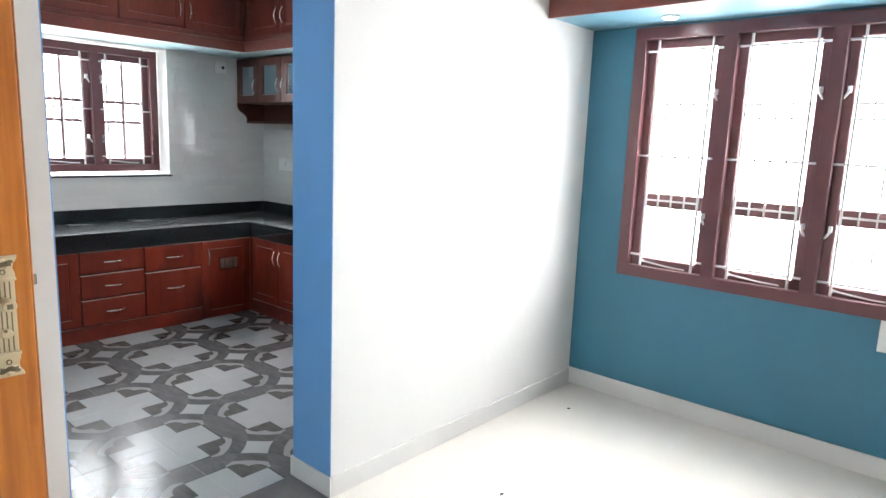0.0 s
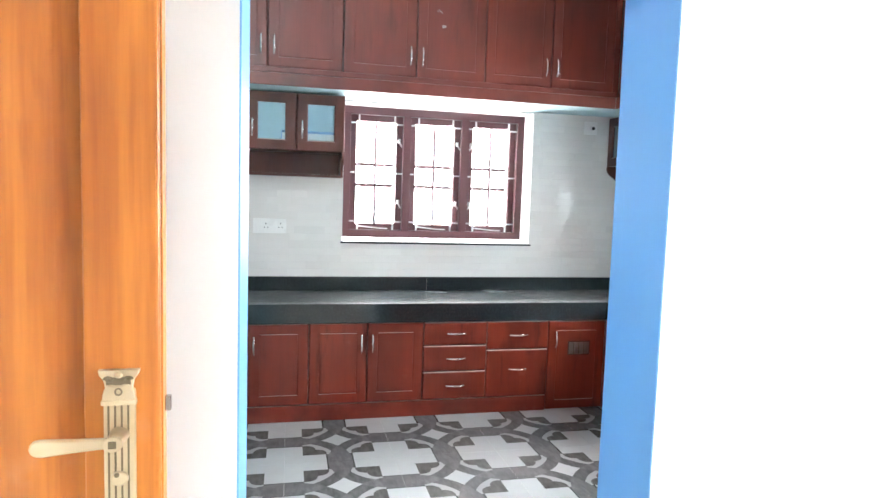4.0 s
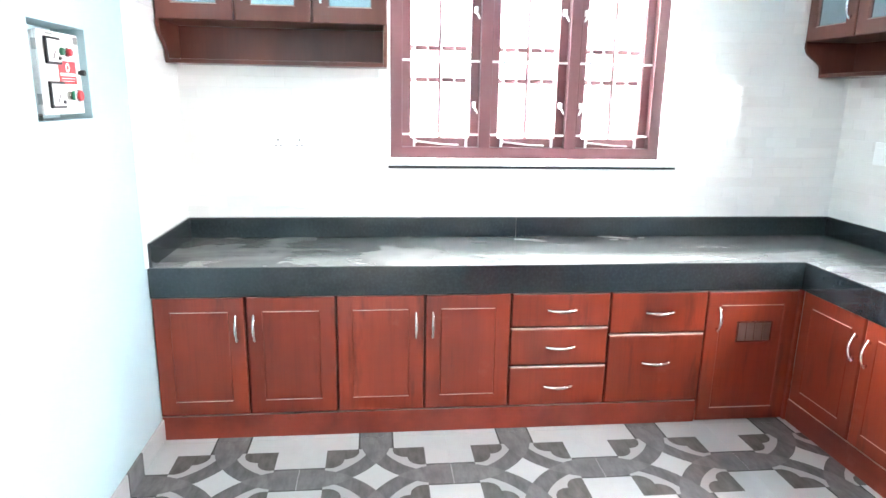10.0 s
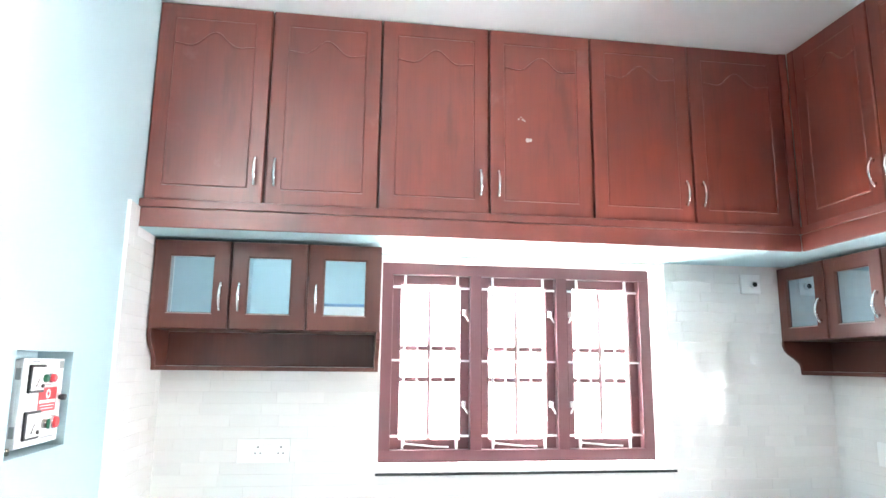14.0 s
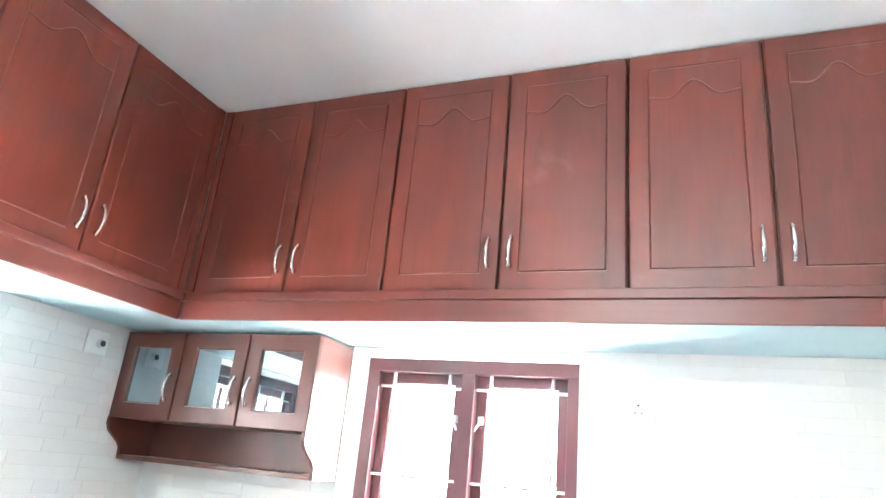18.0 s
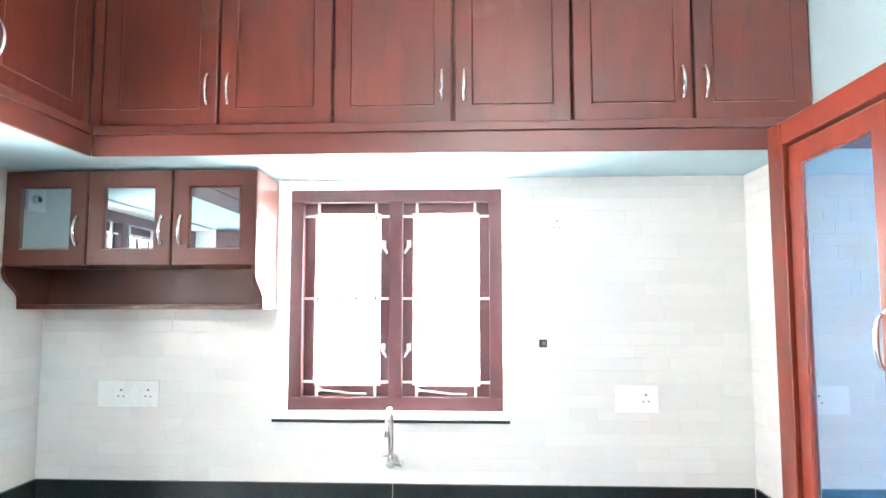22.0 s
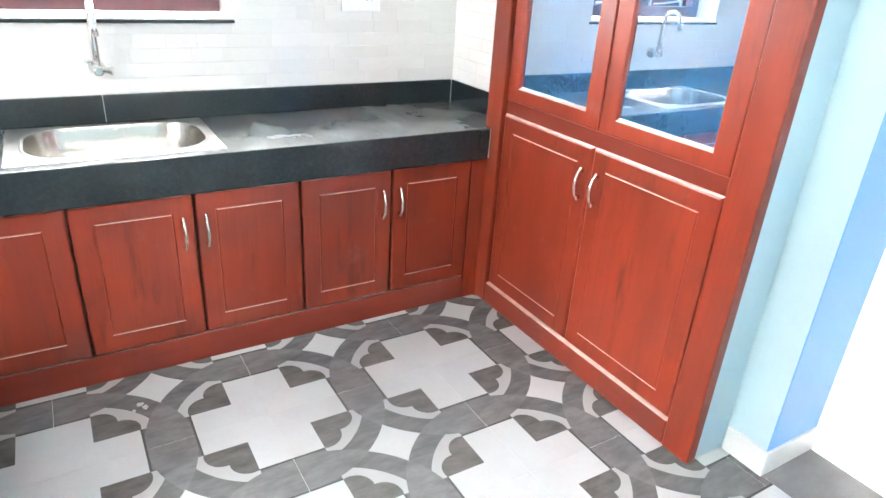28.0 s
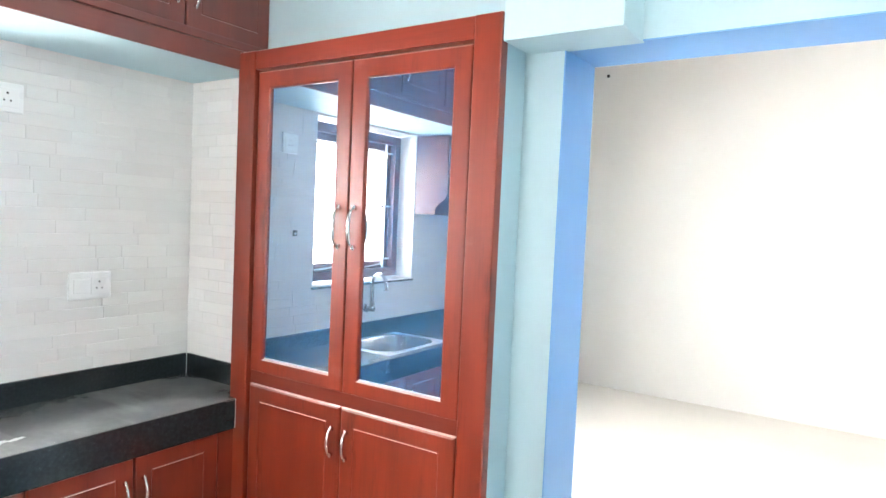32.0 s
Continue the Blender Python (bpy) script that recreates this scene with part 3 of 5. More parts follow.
# base cabinets
yA = (0.527, 1.263, 2.005, 2.442, 2.886, 3.316)
for a, b, kind, label in ((yA[0], yA[1], "doors", "mahogany-red base cabinet with two panelled doors"), (yA[1], yA[2], "doors", "mahogany-red base cabinet with two panelled doors"),
                          (yA[2], yA[3], "three", "mahogany-red base cabinet with three drawers"), (yA[3], yA[4], "two", "mahogany-red base cabinet with two deep drawers"),
                          (yA[4], yA[5], "vent", "mahogany-red corner cabinet with a vented door to the floor")):
    base_unit(label, FACE_A(-4.045, a), b - a, kind)
xB = (-4.030, -3.280, -2.559, -1.842)
for a, b in zip(xB, xB[1:]):
    base_unit("mahogany-red base cabinet with two panelled doors", FACE_B(a, 3.318), b - a, "doors", 0.48)
u = thing("filler_panel", pose(-4.0435, 3.3165, 0), "narrow mahogany-red corner post between the base cabinets", "panel")
part("panel", box(-0.016, 0.0, 0.0, 0.016, 0.0, DOORTOP - 0.001, 0.001), MAHOGANY, u)
u = thing("filler_panel", FACE_B(-1.841, 3.318), "narrow mahogany-red filler strip beside the tall cupboard", "panel")
part("panel", box(0, 0.071, 0.004, 0.03, 0.0, DOORTOP, 0.002), MAHOGANY, u)
tagged(part("trim_plinth", box(-4.09, -4.052, YC + 0.002, yA[4] - 0.003, 0.0, PLINTH, 0.003), MAHOGANY_FLAT), "mahogany-red plinth board under the base cabinets", "plinth", kind="structure")
tagged(part("trim_plinth", box(-4.040, -1.843, 3.3245, 3.358, 0.0, PLINTH, 0.003), MAHOGANY_FLAT), "mahogany-red plinth board under the base cabinets", "plinth", kind="structure")

# ---------- worktop ----------
SX0, SX1, SY0, SY1 = -3.41, -2.79, 3.352, 3.79      # sink cut-out
wt_ob = thing("worktop", pose(0, 0, 0), "black granite worktop with a deep front edge, dusty on top", "worktop")
AF, BF = -4.036, 3.306
bm = box(XA, AF - 0.02, YC + 0.002, YB, TOP - 0.03, TOP, 0.002)
part("slab", bm, GRANITE, wt_ob)
bm = box(AF - 0.0185, SX0 + 0.012, BF + 0.02, YB, TOP - 0.03, TOP, 0.002)
part("slab", bm, GRANITE, wt_ob)
part("slab", box(SX1 - 0.012, NR, BF + 0.02, YB, TOP - 0.03, TOP, 0.002), GRANITE, wt_ob)
part("slab", box(SX0 + 0.013, SX1 - 0.013, BF + 0.02, SY0 + 0.03, TOP - 0.03, TOP), GRANITE, wt_ob)
part("slab", box(SX0 + 0.013, SX1 - 0.013, SY1 - 0.01, YB, TOP - 0.03, TOP), GRANITE, wt_ob)
part("front_edge", box(AF - 0.0195, AF, YC + 0.002, BF + 0.018, DOORTOP, TOP + 0.001, 0.0035), GRANITE, wt_ob)
part("front_edge", box(AF + 0.0005, PX - 0.016, BF, BF + 0.0195, DOORTOP, TOP + 0.001, 0.0035), GRANITE, wt_ob)
SEAM = paint("pale_cement_seam", (0.50, 0.49, 0.47), 0.85, 0.12)
part("seam", box(PX - 0.0195, PX - 0.0155, BF - 0.0008, BF + 0.010, DOORTOP + 0.004, TOP - 0.002), SEAM, wt_ob, "pale cement seam beside the cupboard")
part("end_block", box(PX - 0.068, PX - 0.0205, BF - 0.004, BF + 0.012, TOP - 0.085, TOP - 0.003, 0.003), GRANITE, wt_ob)
for a, b in ((YC + 0.022, 2.13), (2.132, YB - 0.022)):
    part("upstand", box(XA + 0.006, XA + 0.024, a, b, TOP + 0.001, UPSTAND, 0.0015), GRANITE, wt_ob)
for a, b in ((XA + 0.006, -3.105), (-3.103, NR - 0.02)):
    part("upstand", box(a, b, YB - 0.021, YB - 0.006, TOP + 0.001, UPSTAND, 0.0015), GRANITE, wt_ob)
part("upstand", box(XA + 0.006, AF - 0.004, YC + 0.010, YC + 0.021, TOP + 0.001, UPSTAND, 0.0015), GRANITE, wt_ob)
part("upstand", box(NR - 0.019, NR - 0.008, PY1 + 0.004, YB - 0.022, TOP + 0.001, UPSTAND, 0.0015), GRANITE, wt_ob)


# ---------- sink and tap ----------
def rounded(x0, x1, y0, y1, r, z, n=6):
    pts = []
    for cx, cy, a0 in ((x1 - r, y1 - r, 0), (x0 + r, y1 - r, 90), (x0 + r, y0 + r, 180), (x1 - r, y0 + r, 270)):
        for k in range(n + 1):
            a = radians(a0 + 90 * k / n)
            pts.append((cx + r * math.cos(a), cy + r * math.sin(a), z))
    return pts


sink = thing("kitchen_sink", pose((SX0 + SX1) / 2, (SY0 + SY1) / 2, TOP), "brushed stainless steel single-bowl sink set in the worktop", "sink")
hw, hd = (SX1 - SX0) / 2, (SY1 - SY0) / 2
bm = bmesh.new()
BOWL = (-hw + 0.040, hw - 0.024, -hd + 0.024, hd - 0.030)


def bowl_loop(inset, r, z):
    return rounded(BOWL[0] + inset, BOWL[1] - inset, BOWL[2] + inset, BOWL[3] - inset, r, z)


nested([rounded(-hw, hw, -hd, hd, 0.006, 0.0002), rounded(-hw, hw, -hd, hd, 0.006, 0.0022), bowl_loop(0, 0.140, 0.0024), bowl_loop(0.005, 0.136, 0.0065), bowl_loop(0.011, 0.131, 0.0045)], bm, False)
part("rim", bm, SATIN_STEEL, sink, "pale satin steel rim plate")
bm = bmesh.new()
nested([bowl_loop(0.0105, 0.131, 0.0040), bowl_loop(0.015, 0.128, -0.006), bowl_loop(0.026, 0.120, -0.070), bowl_loop(0.034, 0.114, -0.112), bowl_loop(0.048, 0.102, -0.143), bowl_loop(0.078, 0.080, -0.160), rounded(-0.06, 0.06, -0.05, 0.05, 0.045, -0.178)], bm)
for f in bm.faces:
    f.smooth = len(f.verts) == 4
part("bowl", bm, STEEL, sink)
part("drain", tube([(0, 0, -0.177), (0, 0, -0.172)], [0.04, 0.036], 18), CHROME, sink)
tap = thing("kitchen_tap", pose(-3.106, YB - 0.008, 0.955), "chrome wall-mounted swan-neck kitchen tap", "tap")
part("wall_flange", tube([(0, 0, 0), (0, -0.012, 0)], [0.027, 0.022], 16), CHROME, tap)
part("body", tube([(0, -0.01, 0), (0, -0.04, 0), (0, -0.075, 0.0), (0, -0.082, 0)], [0.014, 0.016, 0.018, 0.012], 14), CHROME, tap)
neck = [(0, -0.058, 0.01), (0, -0.058, 0.07), (0, -0.060, 0.14)] + [(0, -0.115 + 0.055 * math.cos(radians(a)), 0.165 + 0.055 * math.sin(radians(a))) for a in range(0, 181, 18)] + [(0, -0.171, 0.15), (0, -0.172, 0.125)]
part("spout", tube(neck, [0.0125] * 3 + [0.011] * 11 + [0.011, 0.013], 14), CHROME, tap)
part("lever", tube([(0.012, -0.05, 0), (0.035, -0.052, -0.004), (0.046, -0.056, -0.004)], [0.010, 0.011, 0.016], 12), CHROME, tap)
part("lever", tube([(-0.012, -0.05, 0.02), (-0.026, -0.052, 0.028), (-0.034, -0.056, 0.03)], [0.007, 0.006, 0.008], 10), CHROME, tap)


# ---------- loft cabinets ----------
def loft_unit(m, w, z0, z1, label, splits=(0.5,), handles=True, depth=0.40):
    u = thing("loft_cabinet", m, label, "cabinet", "loft cabinets")
    part("body", box(0.002, w - 0.002, 0.021, depth, z0, z1 - 0.003), WALNUT, u)
    edges = [0, *[s * w for s in splits], w]
    for k, (a, b) in enumerate(zip(edges, edges[1:])):
        hx = (b - a) - GAP - 0.036 if k == 0 else 0.036
        leaf(u, a + GAP / 2, z0 + GAP, b - a - GAP, z1 - z0 - GAP - 0.006, (hx, 0.135, True), wave=True, mat=LOFT_WOOD, groove=0.0028)
    return u


LZ = 2.222
LABEL = "mahogany-red loft cabinet with two arched panel doors"
for a, b, s in ((YC, 1.452, 0.5), (1.452, 2.393, 0.503), (2.393, 3.336, 0.502)):
    loft_unit(FACE_A(-4.172, a), b - a, LZ, CEIL - 0.002, LABEL, (s,))
for a, b, s in ((-4.131, -3.279, 0.508), (-3.279, -2.423, 0.507), (-2.423, XK, 0.510)):
    loft_unit(FACE_B(a, 3.376), b - a, LZ, CEIL - 0.002, LABEL, (s,))
for m in (FACE_A(-4.172, 3.337), FACE_B(-4.1705, 3.3765)):
    u = thing("filler_panel", m, "narrow mahogany-red corner strip between the loft cabinets", "panel")
    part("panel", box(0.0, 0.038, 0.001, 0.021, LZ + 0.008, CEIL - 0.006, 0.002), LOFT_WOOD, u)
for z0, z1, out, name, label in ((LOFT - 0.004, LZ - 0.0325, 0.0, "trim_fascia", "mahogany-red fascia board below the loft doors"), (LZ - 0.031, LZ + 0.001, 0.004, "trim_lip", "mahogany-red lip board over the fascia"),
                                 (LZ + 0.0015, LZ + 0.007, -0.010, "trim_bead", "thin mahogany-red bead under the loft doors")):
    tagged(part(name, box(-4.1548, -4.140 + out, YC + 0.002, 3.345, z0, z1, 0.003), LOFT_TRIM), label, "fascia", kind="structure")
    tagged(part(name, box(-4.1395 + out, XK, 3.345 - out, 3.3595, z0, z1, 0.003), LOFT_TRIM), label, "fascia", kind="structure")


# ---------- glazed wall cabinets ----------
def glazed_cabinet(m, w, label, right_handles):
    """Three glazed doors over an open shelf between scrolled ends; front at y 0, top at z 0."""
    u = thing("wall_cabinet", m, label, "cabinet", "glazed wall cabinets")
    d, dh, drop = 0.272, 0.372, 0.540
    part("body", box(0.003, w - 0.003, 0.021, d, -dh, -0.001), WALNUT, u)
    dw = w / 3
    for k in range(3):
        lf = part("door", glazed_leaf(dw - GAP, dh - 0.002, 0.068), WALNUT, u, at=pose(k * dw + GAP / 2, 0, -dh))
        part("pane", box(0.069, dw - GAP - 0.069, 0.011, 0.0145, 0.069, dh - 0.071), SMOKED_GLASS, lf, "grey-tinted reflective glass")
        hx = dw - GAP - 0.034 if k in right_handles else 0.034
        part("handle", HANDLE, CHROME, lf, "chrome bow handle", pose(hx, 0, 0.135))
    curve = [(d, -dh), (0.0, -dh), (0.0, -dh - 0.030)]
    for k in range(13):
        u01 = k / 12
        curve.append((0.005 + 0.088 * (0.5 - 0.5 * math.cos(math.pi * u01)), -dh - 0.035 - 0.095 * u01))
    curve += [(0.096, -drop), (d, -drop)]
    for x in (0.003, w - 0.019):
        part("end_panel", prism(curve, "x", x, x + 0.016), WALNUT, u, "scrolled dark wooden end")
    part("shelf", box(0.0195, w - 0.0195, 0.094, d, -drop, -drop + 0.018, 0.002), WALNUT, u)
    part("back", box(0.0195, w - 0.0195, d - 0.008, d, -drop + 0.0185, -dh - 0.001), WALNUT, u)
    return u


glazed_cabinet(FACE_A(-4.338, YC + 0.012, 2.104), 0.948, "dark brown wall cabinet with reflective glass doors and a shelf", (0,))
glazed_cabinet(FACE_B(-4.603, 3.542, 2.106), 1.005, "dark brown wall cabinet with reflective glass doors and a shelf", (0, 1))

# ---------- tall cupboard ----------
PW = PY1 - PY0
cup = thing("tall_cupboard", FACE_P(PX, PY1), "mahogany-red tall cupboard, glazed above and panelled below", "cupboard")
part("back_board", box(0.09, PW - 0.09, 0.0235, 0.0300, 0.0, PTOP - 0.012), WALNUT, cup)
part("stile", box(0, 0.100, -0.012, 0.030, 0.0, PTOP, 0.006, 3), MAHOGANY, cup)
part("stile", box(PW - 0.100, PW, -0.012, 0.030, 0.0, PTOP, 0.006, 3), MAHOGANY, cup)
part("top_rail", box(0.0995, PW - 0.0995, -0.011, 0.03, 2.105, PTOP - 0.001, 0.006, 3), MAHOGANY_FLAT, cup)
part("middle_rail", box(0.1005, PW - 0.1005, 0.012, 0.023, 0.824, 0.887, 0.002), MAHOGANY_FLAT, cup)
part("plinth", box(0.0998, PW - 0.0998, -0.0115, 0.023, 0.0, 0.095, 0.009, 3), MAHOGANY_FLAT, cup)
dw = (PW - 0.2) / 2
SEALANT = paint("white_glazing_sealant", (0.72, 0.71, 0.70), 0.5, 0.08, 0.0)
for k in range(2):
    x = 0.1 + k * dw + (0.009 if k == 0 else GAP / 2 - 0.001)
    PG = 0.009      # gap round the glazed doors
    xg = 0.1 + k * dw + (PG if k == 0 else 0.003)
    gw, gh = dw - PG - 0.003, 1.207
    lf = part("glazed_door", glazed_leaf(gw, gh, 0.070, 0.022, (0.056, 0.068)), MAHOGANY, cup, at=pose(xg, 0.0005, 0.889))
    part("pane", box(0.0705, gw - 0.0705, 0.012, 0.016, 0.0565, gh - 0.0685), MIRROR_GLASS, lf, "blue-tinted reflective glass")
    part("sealant", box(0.071, gw - 0.071, 0.0085, 0.0115, 0.0565, 0.0605, 0.001), SEALANT, lf, "white glazing sealant")
    part("handle", TALL_HANDLE, CHROME, lf, "long chrome bow handle", pose(gw - 0.034 if k == 0 else 0.034, 0, 0.606))
    pw = dw - 0.009 - GAP / 2 + 0.001
    leaf(cup, x, 0.098, pw, 0.737, (pw - 0.034 if k == 0 else 0.034, 0.737 - 0.135, True), y=-0.003, name="panel_door", r=0.009)

# ---------- windows ----------
def window(name, m, w, h, panes, label, bars=3, muntin_h=(), muntin_v=0, frame_w=0.058, grid=(), muntin=0.026):
    """A painted timber window with white security bars; x from 0 to w, inner face at y 0, outside towards +y."""
    u = tagged(new(name), label, "window", kind="structure")
    u.matrix_basis = m
    f = frame_w
    bm = box(0, w, 0, 0.075, 0, f, 0.004)
    box(0, w, 0, 0.075, h - f, h, 0.004, bm=bm)
    pitch = (w - f) / panes
    for k in range(panes + 1):
        box(k * pitch, k * pitch + f, 0.001, 0.074, f - 0.002, h - f + 0.002, 0.004, bm=bm)
    part("window_frame", bm, WINDOW_RED, u)
    for k in range(panes):
        x0, x1 = k * pitch + f, (k + 1) * pitch
        s = 0.045
        sh = part("shutter", glazed_leaf(x1 - x0 + 0.006, h - 2 * f + 0.006, s + 0.005, 0.032), WINDOW_RED, u, at=pose(x0 - 0.003, 0.046, f - 0.003))
        part("pane", box(s + 0.005, x1 - x0 + 0.001 - s, 0.014, 0.018, s + 0.005, h - 2 * f + 0.001 - s), CLEAR, sh).visible_shadow = False
        hh = h - 2 * f
        for z in muntin_h:
            part("muntin", box(s - 0.002, x1 - x0 - 0.002 - s, 0.008, 0.026, z - f - muntin / 2, z - f + muntin / 2, 0.002), WINDOW_RED, sh)
        if muntin_v:
            part("muntin", box((x1 - x0) / 2 - 0.011, (x1 - x0) / 2 + 0.011, 0.006, 0.024, s, hh - s, 0.002), WINDOW_RED, sh)
        # bars
        r = 0.0055
        zt, zb = h - f - 0.060, f + 0.062
        xs = (x0 + 0.062, x1 - 0.062)
        bm = bmesh.new()
        for z in (zb, h * 0.5, zt):
            box(x0 - 0.002, x1 + 0.002, 0.026, 0.036, z - r, z + r, 0.001, 1, bm=bm)
        for x in xs:
            box(x - r, x + r, 0.024, 0.038, f - 0.002, h - f + 0.002, 0.001, 1, bm=bm)
        for j in range(bars):
            x = xs[0] + (xs[1] - xs[0]) * (j + 1) / (bars + 1)
            box(x - 0.0035, x + 0.0035, 0.0245, 0.0375, zb, zt, 0.001, 1, bm=bm)
        for z in grid:
            box(xs[0], xs[1], 0.0255, 0.0365, z - 0.005, z + 0.005, 0.001, 1, bm=bm)
        part("bar_grille", bm, WHITE_METAL, u, "white painted steel security bars")
        # latches and stay
        right = k < panes - 1 or panes == 2 and k == 0
        xl = x1 - 0.026 if right else x0 + 0.026
        sg = -1 if right else 1
        for z in (h * 0.27, h * 0.74):
            lt = part("latch", box(xl - 0.008, xl + 0.008, 0.018, 0.046, z - 0.004, z + 0.026, 0.002), WHITE_METAL, u, "white painted window latch")
            part("lever", tube([(xl, 0.016, z + 0.018), (xl + sg * 0.004, 0.012, z + 0.002), (xl - sg * 0.010, 0.010, z - 0.020), (xl - sg * 0.016, 0.010, z - 0.034)], [0.005, 0.006, 0.006, 0.0035], 8), WHITE_METAL, lt)
        st = part("stay", tube([(x0 + 0.07, 0.040, f + 0.026), ((x0 + x1) / 2 + 0.02, 0.034, f + 0.012), (x1 - 0.10, 0.036, f + 0.010)], 0.0045, 8), WHITE_METAL, u, "white painted casement stay")
        part("pin", tube([(x0 + 0.07, 0.036, f + 0.026), (x0 + 0.07, 0.048, f + 0.026)], 0.009, 10), WHITE_METAL, st)
    return u


window("window_1", FACE_A(XA - 0.130, 1.505, 1.136), 1.400, 0.962, 3, "three-light dark red timber window with white bars", 3, (0.545, 0.392), 1)
window("window_2", FACE_B(-3.582, YB + 0.115, 1.128), 0.936, 0.965, 2, "two-light dark red timber window with white bars", 2)
window("window_3", FACE_B(WD[0] - 0.010, YT - 0.012, WD[2] - 0.009), 1.510, 1.382, 3, "three-light dark red timber window with white bars", 3, (0.446,), 0, 0.066, (0.446, 0.90, 0.97), 0.078)
for nm, bm, bm2 in (("window_sill_1", box(XA - 0.20, XA + 0.004, WA[0] + 0.001, WA[1] - 0.001, WA[2] - 0.012, WA[2] + 0.012), box(XA + 0.006, XA + 0.018, WA[0] - 0.006, WA[1] + 0.012, WA[2] - 0.006, WA[2] + 0.006, 0.001)),
                    ("window_sill_2", box(WB[0] + 0.001, WB[1] - 0.001, YB - 0.004, YB + 0.20, WB[2] - 0.012, WB[2] + 0.012), box(WB[0] - 0.008, WB[1] + 0.006, YB - 0.018, YB - 0.006, WB[2] - 0.006, WB[2] + 0.006, 0.001))):
    s = structure(nm, bm, MARBLE, "white stone sill with a thin black granite edge", "window sill")
    part("edge", bm2, GRANITE, s, "black granite edge strip")
for nm, bm in (("trim_reveal_1", (WA[0], WA[1])), ("trim_reveal_2", (WB[0], WB[1]))):
    a, b = bm
    if nm.endswith("1"):
        q = box(XA - 0.20, XA + 0.010, a - 0.001, a + 0.005, WA[2] + 0.013, LOFT - 0.001)
        box(XA - 0.20, XA + 0.010, b - 0.005, b + 0.001, WA[2] + 0.013, LOFT - 0.001, bm=q)
        box(XA - 0.20, XA - 0.001, a + 0.006, b - 0.006, LOFT - 0.012, LOFT - 0.0005, bm=q)
    else:
        q = box(a - 0.001, a + 0.005, YB - 0.010, YB + 0.20, WB[2] + 0.013, LOFT - 0.001)
        box(b - 0.005, b + 0.001, YB - 0.010, YB + 0.20, WB[2] + 0.013, LOFT - 0.001, bm=q)
        box(a + 0.006, b - 0.006, YB + 0.001, YB + 0.20, LOFT - 0.012, LOFT - 0.0005, bm=q)
    structure(nm, q, WHITE_WALL, "white painted window reveal", "window reveal")

# ---------- hall: door leaf, loft, lamp ----------
door = thing("wooden_door", pose(-1.143, 0.924, 0.008, 0, 0, 90), "open polished teak panel door with a brass lever plate", "door")
# x from -0.90 to 0 (lock edge), face at y 0, back towards +y
DW, DH = 0.90, 2.06


def door_stile(x0, x1, z0, z1, name):
    part(name, box(x0, x1, 0, 0.036, z0, z1, 0.007, 3), TEAK, door)


door_stile(-0.120, 0.0, 0, DH, "stile")
door_stile(-DW, -DW + 0.133, 0, DH, "stile")
door_stile(-0.497, -0.350, 0, DH, "stile")
for z0, z1 in ((0, 0.20), (1.907, DH)):
    door_stile(-0.3495, -0.1205, z0, z1, "rail")
    door_stile(-DW + 0.1335, -0.4975, z0, z1, "rail")
for x0, x1 in ((-0.3495, -0.1205), (-DW + 0.1335, -0.4975)):
    bm = bmesh.new()
    zz0, zz1 = 0.199, 1.908
    rows = nested([rect(x0 - 0.002 + a, x1 + 0.002 - a, zz0 + a, zz1 - a, y) for a, y in ((0, 0.032), (0, 0.0180), (0.005, 0.0185), (0.036, 0.0105), (0.042, 0.0092), (0.046, 0.0090))], bm)
    bm.faces.new(rows[0][::-1])
    part("panel", bm, TEAK, door)
part("edge_strip", box(0.0005, 0.004, 0.003, 0.033, 0.002, DH - 0.002, 0.001), TEAK, door)
lk = part("lock_plate", box(-0.088, -0.038, -0.008, 0, 0.828, 1.090, 0.003), BRASS, door, "fluted antique brass lever plate", pose(0, 0, 0.196) @ Matrix.Diagonal((1, 1, 0.86, 1)))
